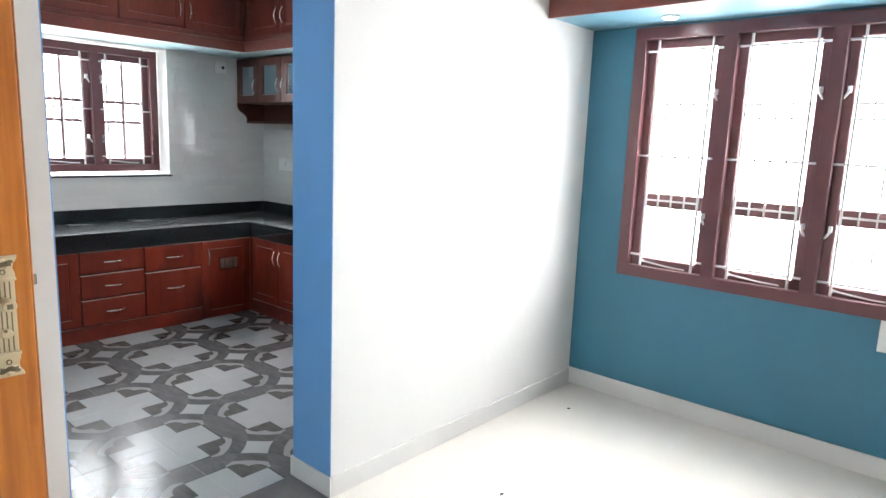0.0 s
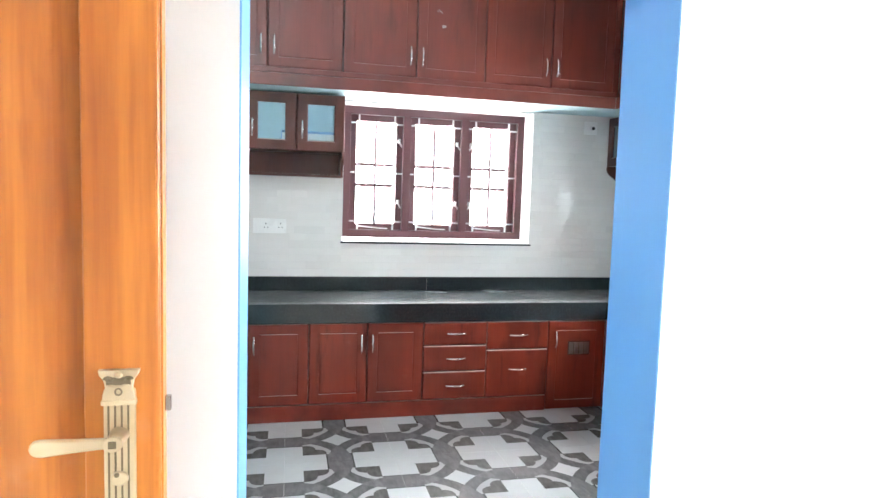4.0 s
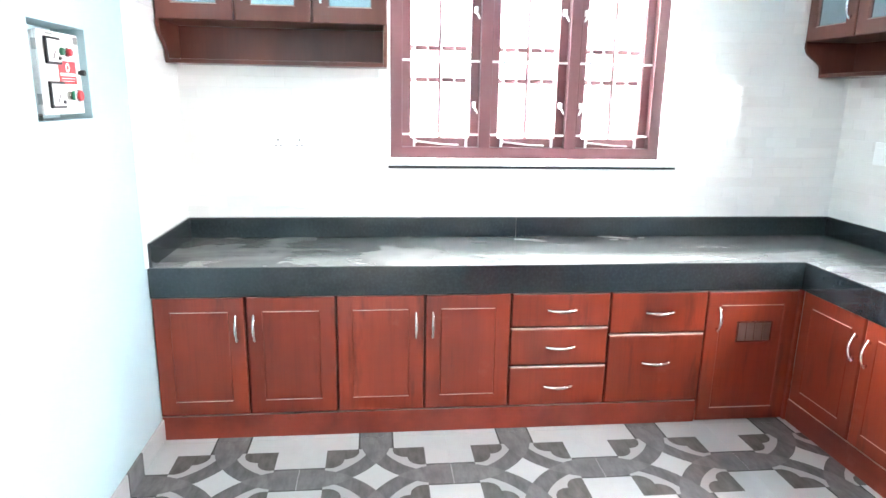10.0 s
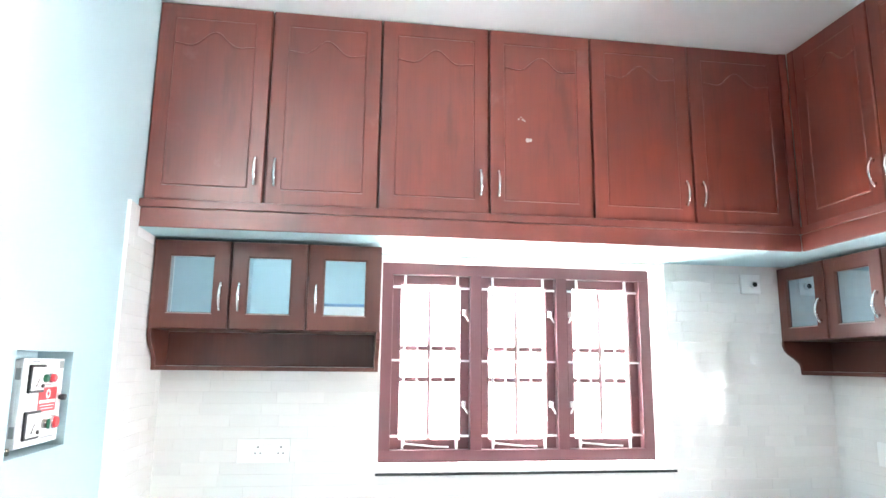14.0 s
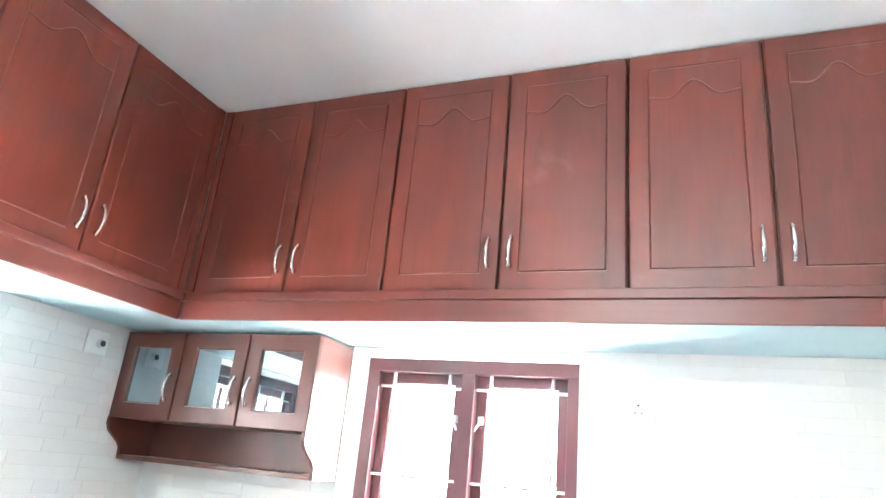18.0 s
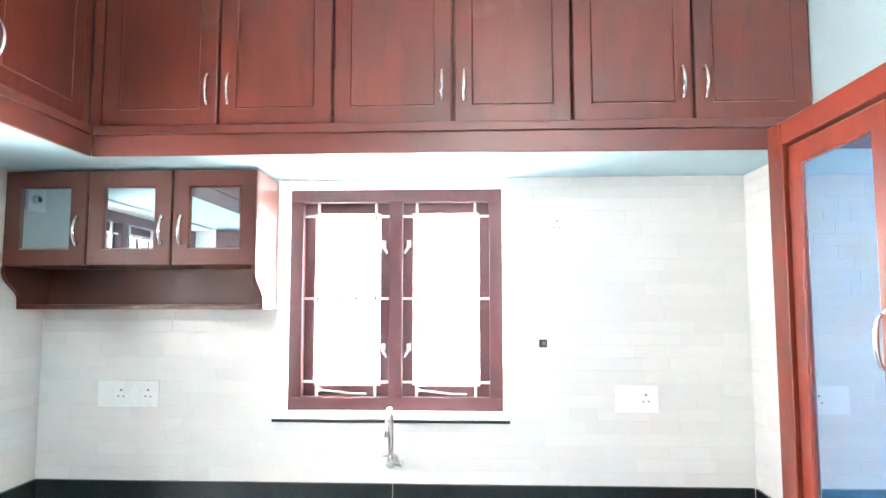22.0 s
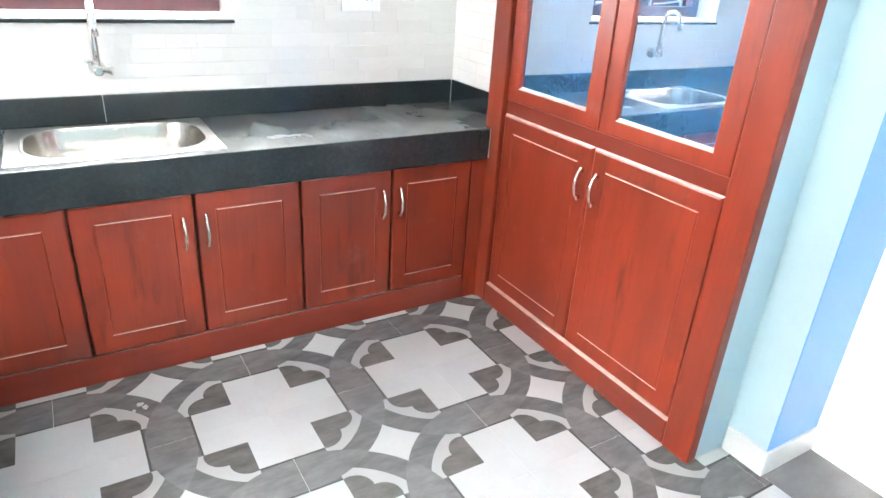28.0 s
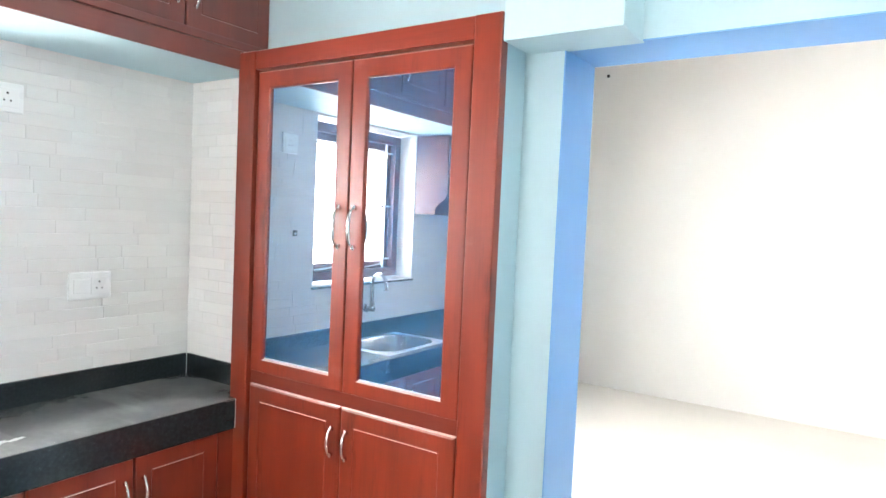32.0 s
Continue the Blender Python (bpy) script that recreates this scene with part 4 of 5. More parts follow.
for z, s in ((1.090, 1), (0.828, -1)):
    prof = [(-0.089, z - s * 0.030), (-0.037, z - s * 0.030), (-0.038, z - s * 0.008), (-0.042, z + s * 0.004), (-0.040, z + s * 0.018), (-0.033, z + s * 0.030), (-0.031, z + s * 0.040), (-0.095, z + s * 0.040), (-0.093, z + s * 0.030), (-0.086, z + s * 0.018), (-0.084, z + s * 0.004), (-0.088, z - s * 0.008)]
    part("capital", prism(prof, "y", -0.012, -0.001, 0.001), BRASS, lk)
    part("band", box(-0.0905, -0.0355, -0.0135, -0.004, min(z - s * 0.030, z - s * 0.020), max(z - s * 0.030, z - s * 0.020), 0.002), BRASS, lk)
    part("ground", box(-0.082, -0.044, -0.0126, -0.010, min(z + s * 0.010, z + s * 0.026), max(z + s * 0.010, z + s * 0.026), 0.001), BRASS_DARK, lk, "tarnished recess behind the scrolls")
    for c, d in ((-0.078, -1), (-0.048, 1)):
        curl = [(c + d * 0.007 * math.cos(radians(a)) * (1 - a / 620), -0.0135, z + s * (0.022 + 0.006 * math.sin(radians(a)) * (1 - a / 620))) for a in range(0, 421, 35)]
        part("scroll", tube(curl, 0.0022, 6), BRASS_DARK, lk, "tarnished scroll")
        part("leaf", tube([(c - d * 0.012, -0.0135, z + s * 0.006), (c - d * 0.006, -0.0150, z + s * 0.010), (c + d * 0.002, -0.0135, z + s * 0.011)], [0.0012, 0.0030, 0.0010], 6), BRASS, lk)
    drop = [(-0.063 + 0.0052 * math.sin(radians(a)), -0.0130, z + s * (-0.003 - 0.0065 * math.cos(radians(a)))) for a in range(0, 361, 30)]
    part("drop", tube(drop, 0.0015, 6), BRASS_DARK, lk, "tarnished drop ornament")
    part("boss", tube([(-0.063, -0.012, z + s * 0.030), (-0.063, -0.0165, z + s * 0.030)], [0.007, 0.003], 12), BRASS, lk)
for k in range(4):
    x = -0.0815 + k * 0.0102
    part("flute", box(x, x + 0.0032, -0.0088, -0.007, 0.860, 1.058, 0.0005), BRASS_DARK, lk, "tarnished groove")
part("rose", tube([(-0.063, -0.008, 1.0), (-0.063, -0.030, 1.0), (-0.063, -0.045, 1.0)], [0.016, 0.013, 0.013], 16), BRASS, lk)
prof = [(-0.049, 0.989), (-0.049, 1.011), (-0.080, 1.0100), (-0.120, 1.0110), (-0.172, 1.0130), (-0.181, 1.0100), (-0.1855, 1.002), (-0.1855, 0.991), (-0.180, 0.983), (-0.169, 0.980), (-0.120, 0.986), (-0.080, 0.990)]
part("lever", prism(prof, "y", -0.052, -0.040, 0.003), BRASS, lk, "flat brushed brass lever")
part("lever_ring", tube([(-0.063, -0.050, 1.0), (-0.063, -0.0545, 1.0), (-0.063, -0.0555, 1.0)], [0.0150, 0.0150, 0.0130], 20), BRASS, lk, "pale round brass ring")
part("lever_cap", box(-0.0690, -0.0570, -0.0575, -0.0545, 0.993, 1.007, 0.001), BRASS_DARK, lk, "tarnished square cap")
part("key_cover", tube([(-0.063, -0.008, 0.912), (-0.063, -0.014, 0.912), (-0.063, -0.017, 0.912)], [0.0145, 0.0140, 0.0100], 16), BRASS, lk)
part("key_pivot", tube([(-0.066, -0.016, 0.921), (-0.066, -0.0185, 0.921)], [0.0045, 0.0035], 10), BRASS_DARK, lk, "tarnished pivot")
part("latch_bolt", box(0.004, 0.014, 0.012, 0.026, 1.086, 1.112, 0.002), STEEL, door, "steel latch bolt")

hall_loft = thing("loft_cabinet", pose(XD, 3.416, 0), "brown wooden hall loft cabinet above the window", "cabinet", "loft cabinets")
part("fascia", box(0.001, 2.934, 0, 0.018, 2.132, 2.238, 0.003), LOFT_TRIM, hall_loft)
for k in range(6):
    part("door", panel_door(0.484, 0.80), LOFT_WOOD, hall_loft, at=pose(0.002 + k * 0.488, 0.004, 2.240))
part("body", box(0.002, 2.933, 0.030, 0.48, 2.2205, 3.07), WALNUT, hall_loft)
lamp = thing("downlight", pose(-0.794, 3.70, 2.140), "small round white recessed downlight, lit", "ceiling light")
part("ring", tube([(0, 0, 0), (0, 0, -0.010)], [0.042, 0.038], 24), WHITE_METAL, lamp)
part("lens", tube([(0, 0, -0.0102), (0, 0, -0.0125)], [0.034, 0.031], 24), LED, lamp)

# skirtings
structure("baseboard_hall", box(XD, XR, YT - 0.011, YT, 0, 0.10, 0.002), SKIRTING, "white tile skirting along the teal wall", "skirting")
structure("baseboard_hall_west", box(XD, XD + 0.011, J1 + 0.004, YT - 0.012, 0, 0.09, 0.002), SKIRTING, "white tile skirting along the hall wall", "skirting")
bm = box(XK - 0.010, XK, J1 - 0.008, PY0 - 0.002, 0, 0.088, 0.002)
box(XK + 0.001, XD + 0.010, J1 - 0.008, J1 + 0.002, 0, 0.088, 0.002, bm=bm)
structure("baseboard_jamb", bm, SKIRTING, "pale grey tile skirting round the jamb", "skirting")
bm = box(XK - 0.010, XK, YC + 0.012, J0 + 0.008, 0, 0.088, 0.002)
box(XK + 0.001, XD + 0.010, J0 - 0.002, J0 + 0.008, 0, 0.088, 0.002, bm=bm)
structure("baseboard_jamb", bm, SKIRTING, "pale grey tile skirting round the jamb", "skirting")
bs = tagged(new("baseboard_kitchen"), "patterned tile skirting along the kitchen wall", "skirting", kind="structure")
x = -4.06
while x < XK - 0.012:
    x1 = min(-3.42 + 0.6 * math.ceil((x + 0.01 + 3.42) / 0.6), XK - 0.012)
    part("tile", box(x + 0.0005, x1 - 0.0005, YC, YC + 0.010, 0, 0.096, 0.001, 1), SKIRT_TILE, bs)
    x = x1

# fan hook in the ceiling, and dried paint on a loft door
hook = thing("ceiling_hook", pose(-3.70, 2.43, CEIL, 0, 0, 30), "white painted steel fan hook in the ceiling", "ceiling hook")
pts = [(-0.020, 0, 0.0), (-0.021, 0, -0.062)] + [(0.021 * math.cos(radians(a)), 0, -0.062 + 0.021 * math.sin(radians(a))) for a in range(200, 341, 20)] + [(0.021, 0, -0.062), (0.020, 0, 0.0)]
part("rod", tube(pts, 0.0065, 8), WHITE_METAL, hook)
for x in (-0.020, 0.020):
    part("paint_collar", tube([(x, 0, 0.0), (x, 0, -0.005)], [0.014, 0.009], 12), WHITE_METAL, hook)
splash = thing("paint_splash", FACE_A(-4.1718, 2.096, 2.568), "dried white paint spots on a loft door", "paint spot")
for dx, dz, r in ((0, 0, 0.010), (0.012, 0.002, 0.008), (-0.04, 0.095, 0.004), (-0.022, 0.094, 0.005), (-0.012, 0.088, 0.004), (-0.03, 0.105, 0.003)):
    part("spot", tube([(dx, 0.0, dz), (dx, -0.0008, dz)], [r, r * 0.8], 9), GROUT, splash)


# dried mortar and plaster left on the worktop and the floor
SMEAR_A, SMEAR_B, SMEAR_F = (-4.55, 2.639), (-2.597, 3.445), (-3.177, 3.153)


def smear(name, m, label, blobs, material, seed):
    u = thing(name, m, label, "plaster smear", "dried plaster smears")
    rnd = random.Random(seed)
    for dx, dy, rx, ry in blobs:
        bm = bmesh.new()
        n = 18
        wob = [rnd.uniform(0.6, 1.15) for _ in range(n)]
        rows = [[(dx + rx * s * wob[k] * math.cos(math.tau * k / n), dy + ry * s * wob[k] * math.sin(math.tau * k / n), z) for k in range(n)] for s, z in ((1.0, 0.0), (0.8, 0.0012), (0.4, 0.0018))]
        nested(rows, bm)
        part("smear", bm, material, u)


smear("plaster_smear", pose(SMEAR_B[0], SMEAR_B[1], TOP + 0.0002, 0, 0, 10), "thin dried white plaster smear on the granite worktop", ((0, 0, 0.045, 0.022), (0.06, -0.012, 0.03, 0.012)), PLASTER, 3)
smear("plaster_smear", pose(SMEAR_A[0], SMEAR_A[1], TOP + 0.0002), "scattered dried plaster scrapes on the granite worktop", ((0, 0, 0.012, 0.07), (0.03, 0.05, 0.008, 0.04), (-0.03, -0.04, 0.008, 0.05), (0.0, 0.13, 0.006, 0.02), (0.045, -0.03, 0.006, 0.03)), PLASTER, 5)
smear("plaster_smear", pose(SMEAR_A[0] + 0.04, SMEAR_A[1] - 0.45, TOP + 0.0002), "scattered dried plaster scrapes on the granite worktop", ((0, 0, 0.008, 0.05), (0.03, 0.04, 0.006, 0.03), (-0.02, -0.05, 0.006, 0.03)), PLASTER, 8)
smear("plaster_smear", pose(SMEAR_F[0], SMEAR_F[1], 0.0002), "small dried white splash on the floor tiles", ((0, 0, 0.012, 0.012), (0.012, -0.022, 0.010, 0.014), (-0.022, -0.03, 0.006, 0.012)), PLASTER, 6)
# wiped thumb marks on a cupboard door, and grit on the hall floor
THUMB = paint("dried_water_mark", (0.36, 0.105, 0.080), 0.6, 0.2, 0.0)
mark = thing("water_mark", FACE_P(PX + 0.0026, 2.872, 0.272), "two faint pale water marks on the cupboard door", "stain")
for dx, dz in ((-0.018, 0.006), (0.016, -0.004)):
    bm = bmesh.new()
    nested([[(dx + 0.010 * r * (1 + 0.22 * math.sin(5 * a)) * math.cos(a), -y, dz + 0.020 * r * math.sin(a)) for a in (math.tau * k / 14 for k in range(14))] for r, y in ((1.0, 0.0), (0.85, 0.0008), (0.4, 0.0010))], bm)
    part("spot", bm, THUMB, mark)
for gx, gy, turn in ((-1.104, 3.524, 20), (-0.837, 2.525, 75)):
    grit = thing("grit", pose(gx, gy, 0.0, 0, 0, turn), "small dark speck of grit on the cream floor", "grit", "floor grit")
    part("grain", tube([(-0.010, 0, 0.002), (-0.004, 0.002, 0.004), (0.004, -0.001, 0.004), (0.010, 0.001, 0.002)], [0.001, 0.004, 0.0045, 0.001], 7), BLACK_PLASTIC, grit)

# ---------- sockets and small fittings ----------
def socket_plate(m, w, h, kinds, label, name="socket_plate"):
    """A white wiring plate; x from 0 to w, z from 0 to h, wall at y 0."""
    u = thing(name, m, label, "socket", "wiring plates")
    part("plate", box(0, w, -0.011, 0, 0, h, 0.004), PLASTIC, u)
    n = len(kinds)
    mw = (w - 0.03) / max(n, 1)
    for k, kind in enumerate(kinds):
        x0 = 0.015 + k * mw
        if kind == "switch":
            part("switch", box(x0 + 0.002, x0 + mw - 0.002, -0.0145, -0.010, h * 0.24, h * 0.76, 0.002), PLASTIC, u)
        else:
            md = part("module", box(x0 + 0.002, x0 + mw - 0.002, -0.0125, -0.010, h * 0.18, h * 0.82, 0.001), PLASTIC, u)
            cx = x0 + mw / 2
            for dx, dz, r in ((0, 0.020, 0.0042), (-0.011, -0.006, 0.0034), (0.011, -0.006, 0.0034)):
                part("pin_hole", tube([(cx + dx, -0.0132, h / 2 + dz - 0.004), (cx + dx, -0.0122, h / 2 + dz - 0.004)], r, 10), BLACK_PLASTIC, md)
    return u


TW = 0.0105    # face of the wall tiles
socket_plate(FACE_A(XA + TW, 0.887, 1.165), 0.226, 0.103, ("switch", "socket", "switch", "socket"), "white double socket plate on the tiles")
socket_plate(FACE_B(-4.346, YB - TW, 1.160), 0.260, 0.108, ("switch", "socket", "switch", "socket"), "white double socket plate on the tiles")
socket_plate(FACE_B(-2.483, YB - TW, 1.859), 0.109, 0.107, ("socket",), "white square socket plate high on the tiles")
socket_plate(FACE_B(-2.204, YB - TW, 1.150), 0.171, 0.112, ("switch", "socket"), "white socket plate with a switch on the tiles")
socket_plate(FACE_B(0.245, YT, 0.60), 0.16, 0.15, ("switch", "socket"), "white socket plate on the teal wall")
ol = socket_plate(FACE_A(XA + TW, 3.334, 1.973), 0.109, 0.100, (), "white square plate with a black pipe outlet")
part("outlet", tube([(0.066, -0.010, 0.048), (0.066, -0.018, 0.048), (0.066, -0.030, 0.047)], [0.019, 0.019, 0.017], 18), PLASTIC, ol)
part("hole", tube([(0.066, -0.0305, 0.047), (0.066, -0.031, 0.047)], 0.0135, 16), BLACK_PLASTIC, ol)
el = socket_plate(FACE_P(XK, 1.269, 2.474), 0.100, 0.088, (), "white square plate with a black pipe outlet above the opening")
part("outlet", tube([(0.050, -0.010, 0.044), (0.050, -0.020, 0.044)], [0.019, 0.018], 18), PLASTIC, el)
part("hole", tube([(0.050, -0.0202, 0.044), (0.050, -0.0210, 0.044)], 0.0135, 16), BLACK_PLASTIC, el)
ho = thing("pipe_stub", FACE_B(-2.490, YB - TW, 1.426), "small capped water pipe stub in the tiles", "pipe")
part("recess", box(-0.016, 0.016, -0.003, 0, -0.016, 0.016, 0.001), BLACK_PLASTIC, ho)
part("cap", tube([(0.002, -0.003, 0.0), (0.002, -0.010, 0.0)], [0.0115, 0.010], 14), STEEL, ho)
sp = thing("wall_plug", pose(XR - 0.001, 3.305, 2.96, 0, 0, -90), "small dark fixing plug in the white wall", "wall plug")
part("plug", tube([(0, 0, 0), (0, -0.006, 0)], 0.016, 12), BLACK_PLASTIC, sp)

# ---------- motor starter in its niche ----------
st = thing("starter_panel", pose(NX0, YC - 0.030, NZ0, 0, 0, 180), "white pump starter panel with two meters in a wall niche", "electrical panel")
# seen from the kitchen the local x runs from the niche's far end towards the hall as -x
part("case", box(-0.256, -0.016, 0.0, 0.067, 0.020, 0.247, 0.004), PLASTIC, st)
part("door", box(-0.259, -0.012, -0.013, -0.001, 0.016, 0.251, 0.003), PLASTIC, st)
for z in (0.045, 0.195):
    part("hinge", box(-0.2625, -0.2588, -0.010, 0.004, z, z + 0.030, 0.001), GREY_PLASTIC, st)
part("cable_gland", tube([(-0.236, 0.020, 0.0), (-0.236, 0.020, 0.021)], [0.011, 0.013], 12), STEEL, st)
for z in (0.158, 0.034):
    mt = part("meter", box(-0.230, -0.143, -0.021, -0.013, z, z + 0.076, 0.003), BLACK_PLASTIC, st, "square analogue panel meter")
    part("dial", box(-0.223, -0.150, -0.0225, -0.0205, z + 0.007, z + 0.069), PLASTIC, mt)
    part("needle", tube([(-0.198, -0.0232, z + 0.018), (-0.182, -0.0232, z + 0.040)], 0.0012, 6), BLACK_PLASTIC, mt)
    part("scale_bar", box(-0.205, -0.180, -0.0232, -0.0224, z + 0.016, z + 0.019), GREY_PLASTIC, mt)
    part("scale_bar", box(-0.192, -0.172, -0.0232, -0.0224, z + 0.052, z + 0.054), GREY_PLASTIC, mt)
    part("adjuster", tube([(-0.163, -0.0222, z + 0.018), (-0.163, -0.0260, z + 0.018)], 0.0055, 12), BLACK_PLASTIC, mt)
for x, mt in ((-0.150, GREEN_PLASTIC), (-0.100, RED_PLASTIC)):
    b = part("push_button", tube([(x, -0.013, 0.196), (x, -0.020, 0.196)], 0.0130, 18), STEEL, st, "ribbed steel button collar")
    part("cap", tube([(x, -0.020, 0.196), (x, -0.029, 0.196), (x, -0.031, 0.196)], [0.0115, 0.0110, 0.0080], 18), mt, b)
lb = part("label_plate", box(-0.157, -0.050, -0.0150, -0.0135, 0.104, 0.170), RED_PLASTIC, st, "red maker's plate")
part("emblem", tube([(-0.103, -0.0150, 0.152), (-0.103, -0.0156, 0.152)], 0.0135, 16), PLASTIC, lb)
part("emblem_centre", tube([(-0.103, -0.0156, 0.152), (-0.103, -0.0160, 0.152)], 0.0065, 8), RED_PLASTIC, lb)
part("label_bar", box(-0.152, -0.055, -0.0157, -0.0149, 0.127, 0.136), PLASTIC, lb)
part("label_bar", box(-0.146, -0.061, -0.0157, -0.0149, 0.119, 0.121), PLASTIC, lb)
part("label_bar", box(-0.140, -0.067, -0.0157, -0.0149, 0.111, 0.113), PLASTIC, lb)
part("text_bar", box(-0.214, -0.170, -0.0138, -0.0129, 0.240, 0.245), GREY_PLASTIC, st)
part("rating_tag", box(-0.044, -0.018, -0.0140, -0.0131, 0.223, 0.244), GREY_PLASTIC, st, "grey printed rating tag")
part("text_bar", box(-0.135, -0.085, -0.0138, -0.0129, 0.176, 0.179), GREY_PLASTIC, st)
part("text_bar", box(-0.120, -0.040, -0.0138, -0.0129, 0.030, 0.034), GREY_PLASTIC, st)
part("switch_plate", box(-0.150, -0.100, -0.0150, -0.0130, 0.046, 0.098, 0.001), PLASTIC, st)
part("rotary_switch", tube([(-0.112, -0.015, 0.070), (-0.112, -0.022, 0.070), (-0.112, -0.026, 0.070)], [0.0135, 0.0125, 0.010], 16), STEEL, st)
part("pointer", box(-0.1155, -0.1085, -0.032, -0.025, 0.056, 0.084, 0.002), GREEN_PLASTIC, st, "grey-green switch pointer")
part("stop_button", tube([(-0.054, -0.013, 0.070), (-0.054, -0.022, 0.070)], [0.021, 0.019], 20), CHROME, st)
part("button_cap", tube([(-0.054, -0.022, 0.070), (-0.054, -0.028, 0.070)], [0.0165, 0.0150], 20), RED_PLASTIC, st)
part("knob", tube([(-0.027, -0.013, 0.139), (-0.027, -0.022, 0.139), (-0.027, -0.032, 0.139)], [0.006, 0.009, 0.0085], 14), BLACK_PLASTIC, st)

# ---------- tube light on the starter wall ----------
tl = thing("tube_light", pose(-2.50, YC, 2.630), "white batten tube light on the wall, lit", "wall light")
part("batten", box(-0.60, 0.60, 0.0, 0.034, -0.018, 0.018, 0.003), WHITE_METAL, tl)
part("tube", tube([(-0.57, 0.052, 0.0), (0.57, 0.052, 0.0)], 0.0130, 14), TUBE, tl, "lit frosted glass tube")
for x in (-0.585, 0.585):
    part("holder", box(x - 0.014, x + 0.014, 0.0342, 0.070, -0.016, 0.016, 0.003), PLASTIC, tl, "white tube holder")

# ---------- wall tiles: thin glazed strips in broken courses ----------
COURSE = 0.0505
rng = random.Random(7)
LENGTHS = (0.11, 0.165, 0.21, 0.265, 0.32)
STRIPS = {n: mesh("tile", box(0.0003, n - 0.0003, -0.0015, 0.0, 0.0003, COURSE - 0.0003, 0.0010, 1), BRICK) for n in LENGTHS}


def tiled(name, m, w, z0, z1, gaps, label):
    """Strips on a thin bed; x from 0 to w on the wall at y 0. gaps: (x0, x1, z0, z1) left free."""
    bed = None
    xs = sorted({0, w, *[v for g in gaps for v in g[:2]]})
    for a, b in zip(xs, xs[1:]):
        holes = sorted((g[2], g[3]) for g in gaps if g[0] <= (a + b) / 2 <= g[1])
        z = z0
        for h0, h1 in holes:
            if h0 - z > 0.001:
                bed = box(a, b, -0.0085, -0.0005, z, h0, bm=bed)
            z = h1
        if z1 - z > 0.001:
            bed = box(a, b, -0.0085, -0.0005, z, z1, bm=bed)
    ob = tagged(part(name, bed, BRICK_BED), label, "wall tiles", kind="structure")
    ob.matrix_basis = m
    count, rest = 0, None
    z = z0
    while z < z1 - 0.008:
        top = min(z + COURSE, z1)
        spans = [(0.0, w)]
        for g in gaps:
            if g[2] < top - 0.002 and g[3] > z + 0.002:
                spans = [s for a, b in spans for s in ((a, min(b, g[0])), (max(a, g[1]), b)) if s[1] - s[0] > 0.004]
        for a, b in spans:
            x = a
            first = True
            while x < b - 0.002:
                n = rng.choice(LENGTHS)
                if first:
                    n *= rng.uniform(0.35, 1.0)
                end = min(x + n, b)
                if b - end < 0.03:
                    end = b
                if end - x in LENGTHS and top - z >= COURSE - 1e-6 and count < 290 or (any(abs(end - x - q) < 1e-6 for q in LENGTHS) and top - z >= COURSE - 1e-6 and count < 290):
                    q = min(LENGTHS, key=lambda v: abs(v - (end - x)))
                    part("tile", STRIPS[q], BRICK, ob, at=pose(x, -0.0082, z, rng.uniform(-0.5, 0.5), 0, rng.uniform(-0.12, 0.12)))
                    count += 1
                else:
                    rest = strip(rest, x, end, z, top)
                x, first = end, False
        z = top
    if rest:
        me = bpy.data.meshes.new("cut_tiles")
        me.from_pydata(rest[0], [], rest[1])
        me.materials.append(BRICK)
        tagged(part("cut_tiles", me, BRICK, ob), kind="stuff")
    return ob


def strip(rest, x0, x1, z0, z1):
    verts, faces = rest or ([], [])
    n = len(verts)
    e, c = 0.0003, 0.0009
    for d, y in ((e, -0.0082), (e, -0.0091), (c, -0.0097)):
        verts += [(x0 + d, y, z0 + d), (x1 - d, y, z0 + d), (x1 - d, y, z1 - d), (x0 + d, y, z1 - d)]
    for k in range(4):
        j = (k + 1) % 4
        faces += [(n + k, n + j, n + 4 + j, n + 4 + k), (n + 4 + k, n + 4 + j, n + 8 + j, n + 8 + k)]
    faces.append((n + 8, n + 9, n + 10, n + 11))
    return verts, faces


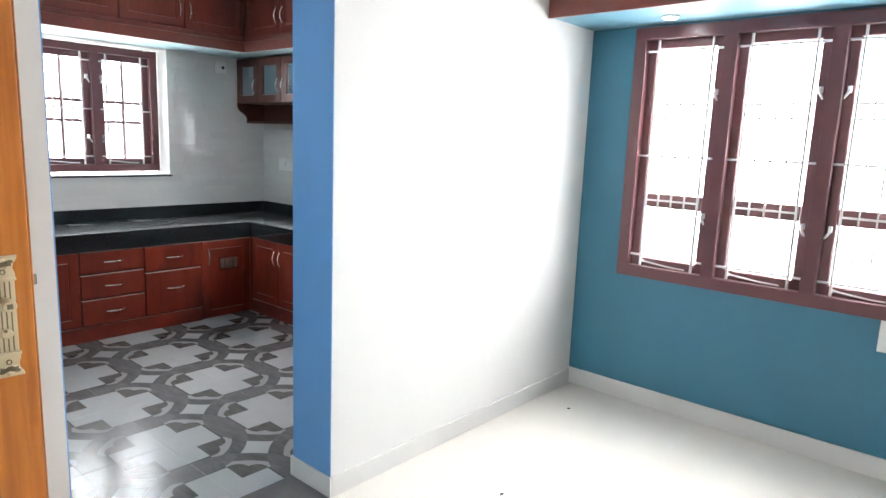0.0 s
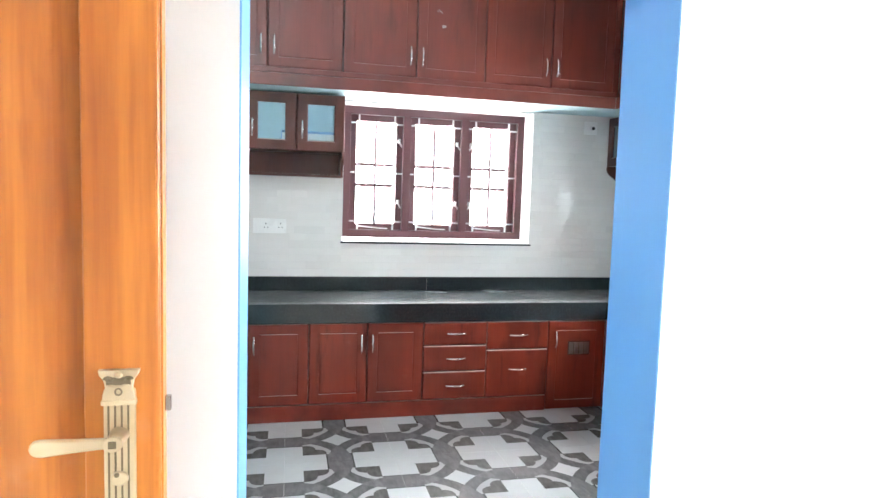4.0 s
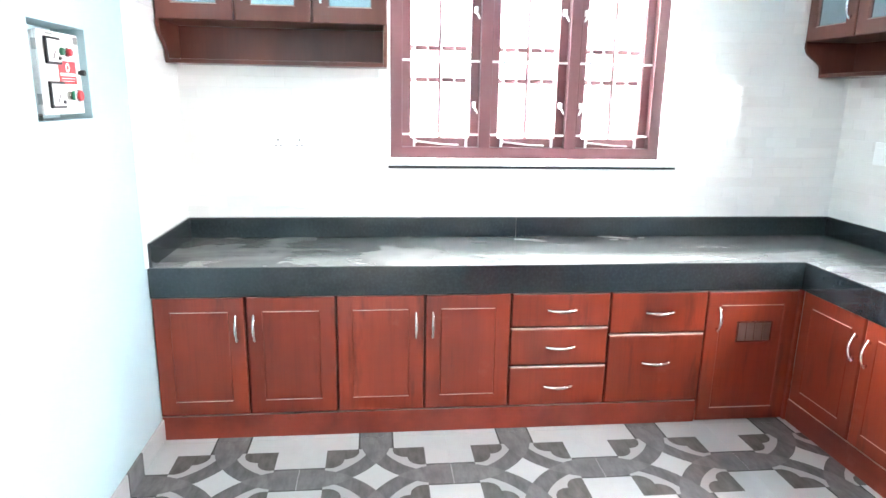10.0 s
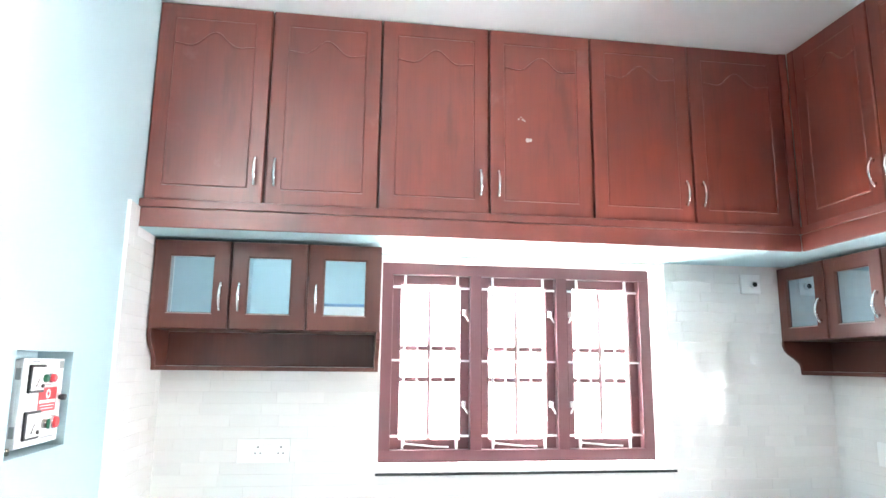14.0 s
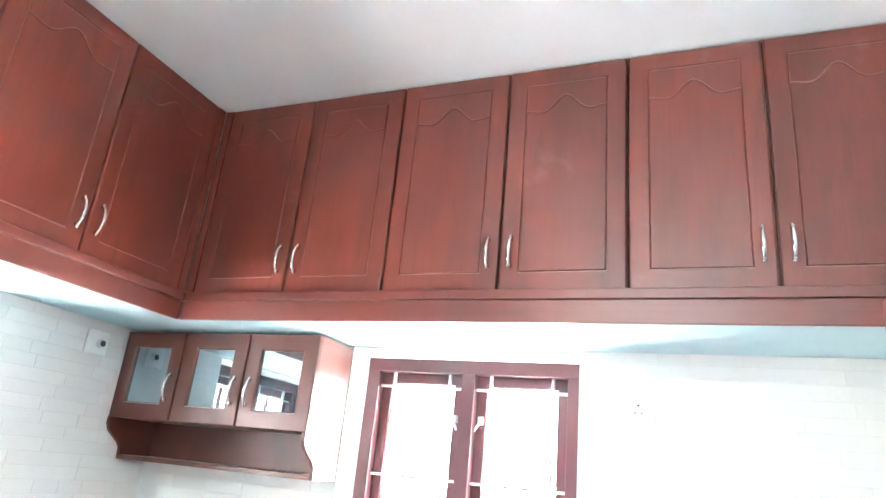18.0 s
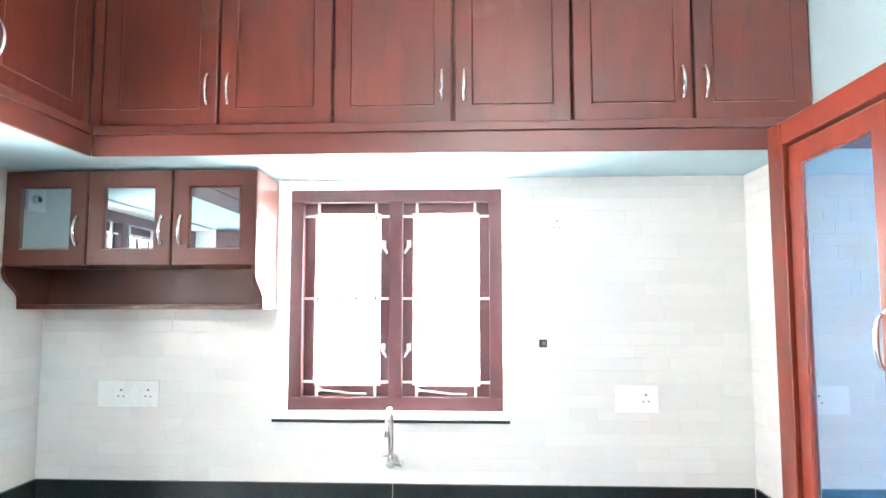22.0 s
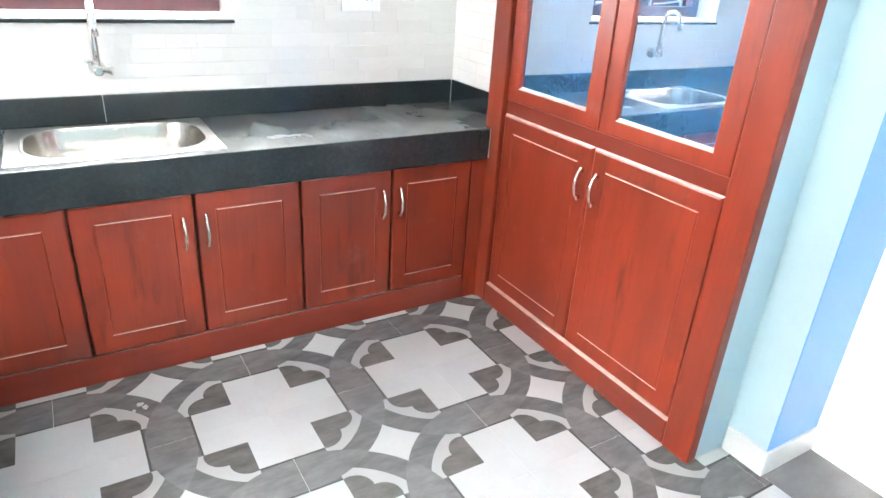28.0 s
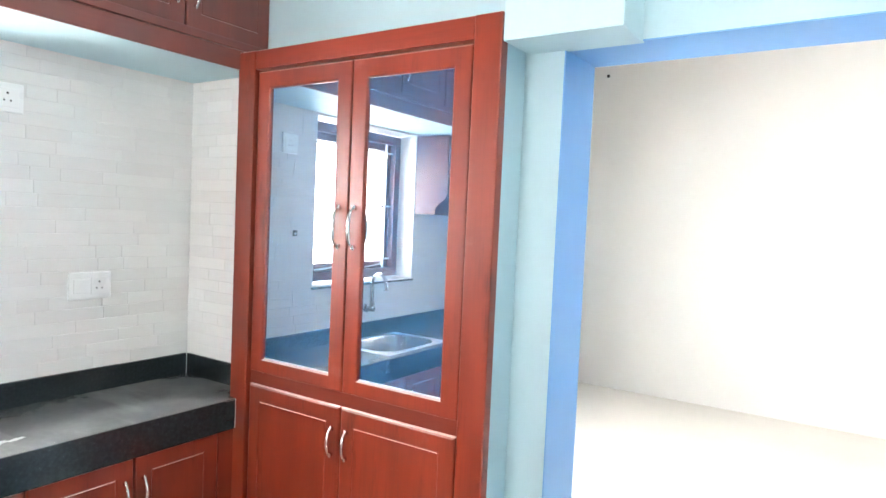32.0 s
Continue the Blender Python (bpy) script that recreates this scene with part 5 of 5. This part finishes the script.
tiled("wall_tiles_west", FACE_A(XA, YC), YB - YC, TOP + 0.001, LOFT - 0.001, [(WA[0] - YC, WA[1] - YC, WA[2] - 0.008, 9)], "cream glazed strip tiles behind the hob worktop")
tiled("wall_tiles_north", FACE_B(XA, YB), NR - XA, TOP + 0.001, LOFT - 0.001, [(WB[0] - XA, WB[1] - XA, WB[2] - 0.008, 9)], "cream glazed strip tiles behind the sink")
tiled("wall_tiles_south", pose(-4.030, YC, 0, 0, 0, 180), -4.030 - XA, TOP + 0.001, 2.19, [(0.110, 9, LOFT - 0.004, 9)], "cream glazed strip tiles beside the worktop")
tiled("wall_tiles_east", FACE_P(NR, YB), YB - PY1, TOP + 0.001, LOFT - 0.001, [], "cream glazed strip tiles beside the tall cupboard")
tagged(part("trim_tile_edge", box(-4.0298, -4.021, YC, YC + 0.012, TOP + 0.001, 2.19, 0.001), PLASTIC), "white tile edge strip", "tile trim", kind="structure")

# ---------- floor tiles ----------
fl = tagged(new("floor_tiles"), "grey and white patterned glossy tiles with crosses and rings", "floor", kind="structure")
gx = [XA] + [v for v in (-3.42 + 0.6 * k for k in range(-3, 6)) if XA + 0.02 < v < XK + 0.0] + [XK]
gy = [YC] + [v for v in (0.525 + 0.6 * k for k in range(0, 8)) if YC + 0.02 < v < YB] + [YB]
shared = {}


def floor_tile(x0, x1, y0, y1):
    key = (round(x1 - x0, 3), round(y1 - y0, 3))
    if key not in shared:
        shared[key] = mesh("tile", box(0.0007, key[0] - 0.0007, 0.0007, key[1] - 0.0007, -0.008, 0.0, 0.0004, 1), FLOOR_TILE)
    part("tile", shared[key], FLOOR_TILE, fl, at=pose(x0, y0, 0))


for x0, x1 in zip(gx, gx[1:]):
    for y0, y1 in zip(gy, gy[1:]):
        floor_tile(x0, x1, y0, y1)
for y0, y1 in ((J0, 1.125), (1.125, 1.725), (1.725, J1)):
    part("tile", box(XK + 0.0008, XD - 0.0008, y0 + 0.0008, y1 - 0.0008, -0.008, 0.0, 0.0008, 1), THRESHOLD, fl, "plain dark grey threshold tile")
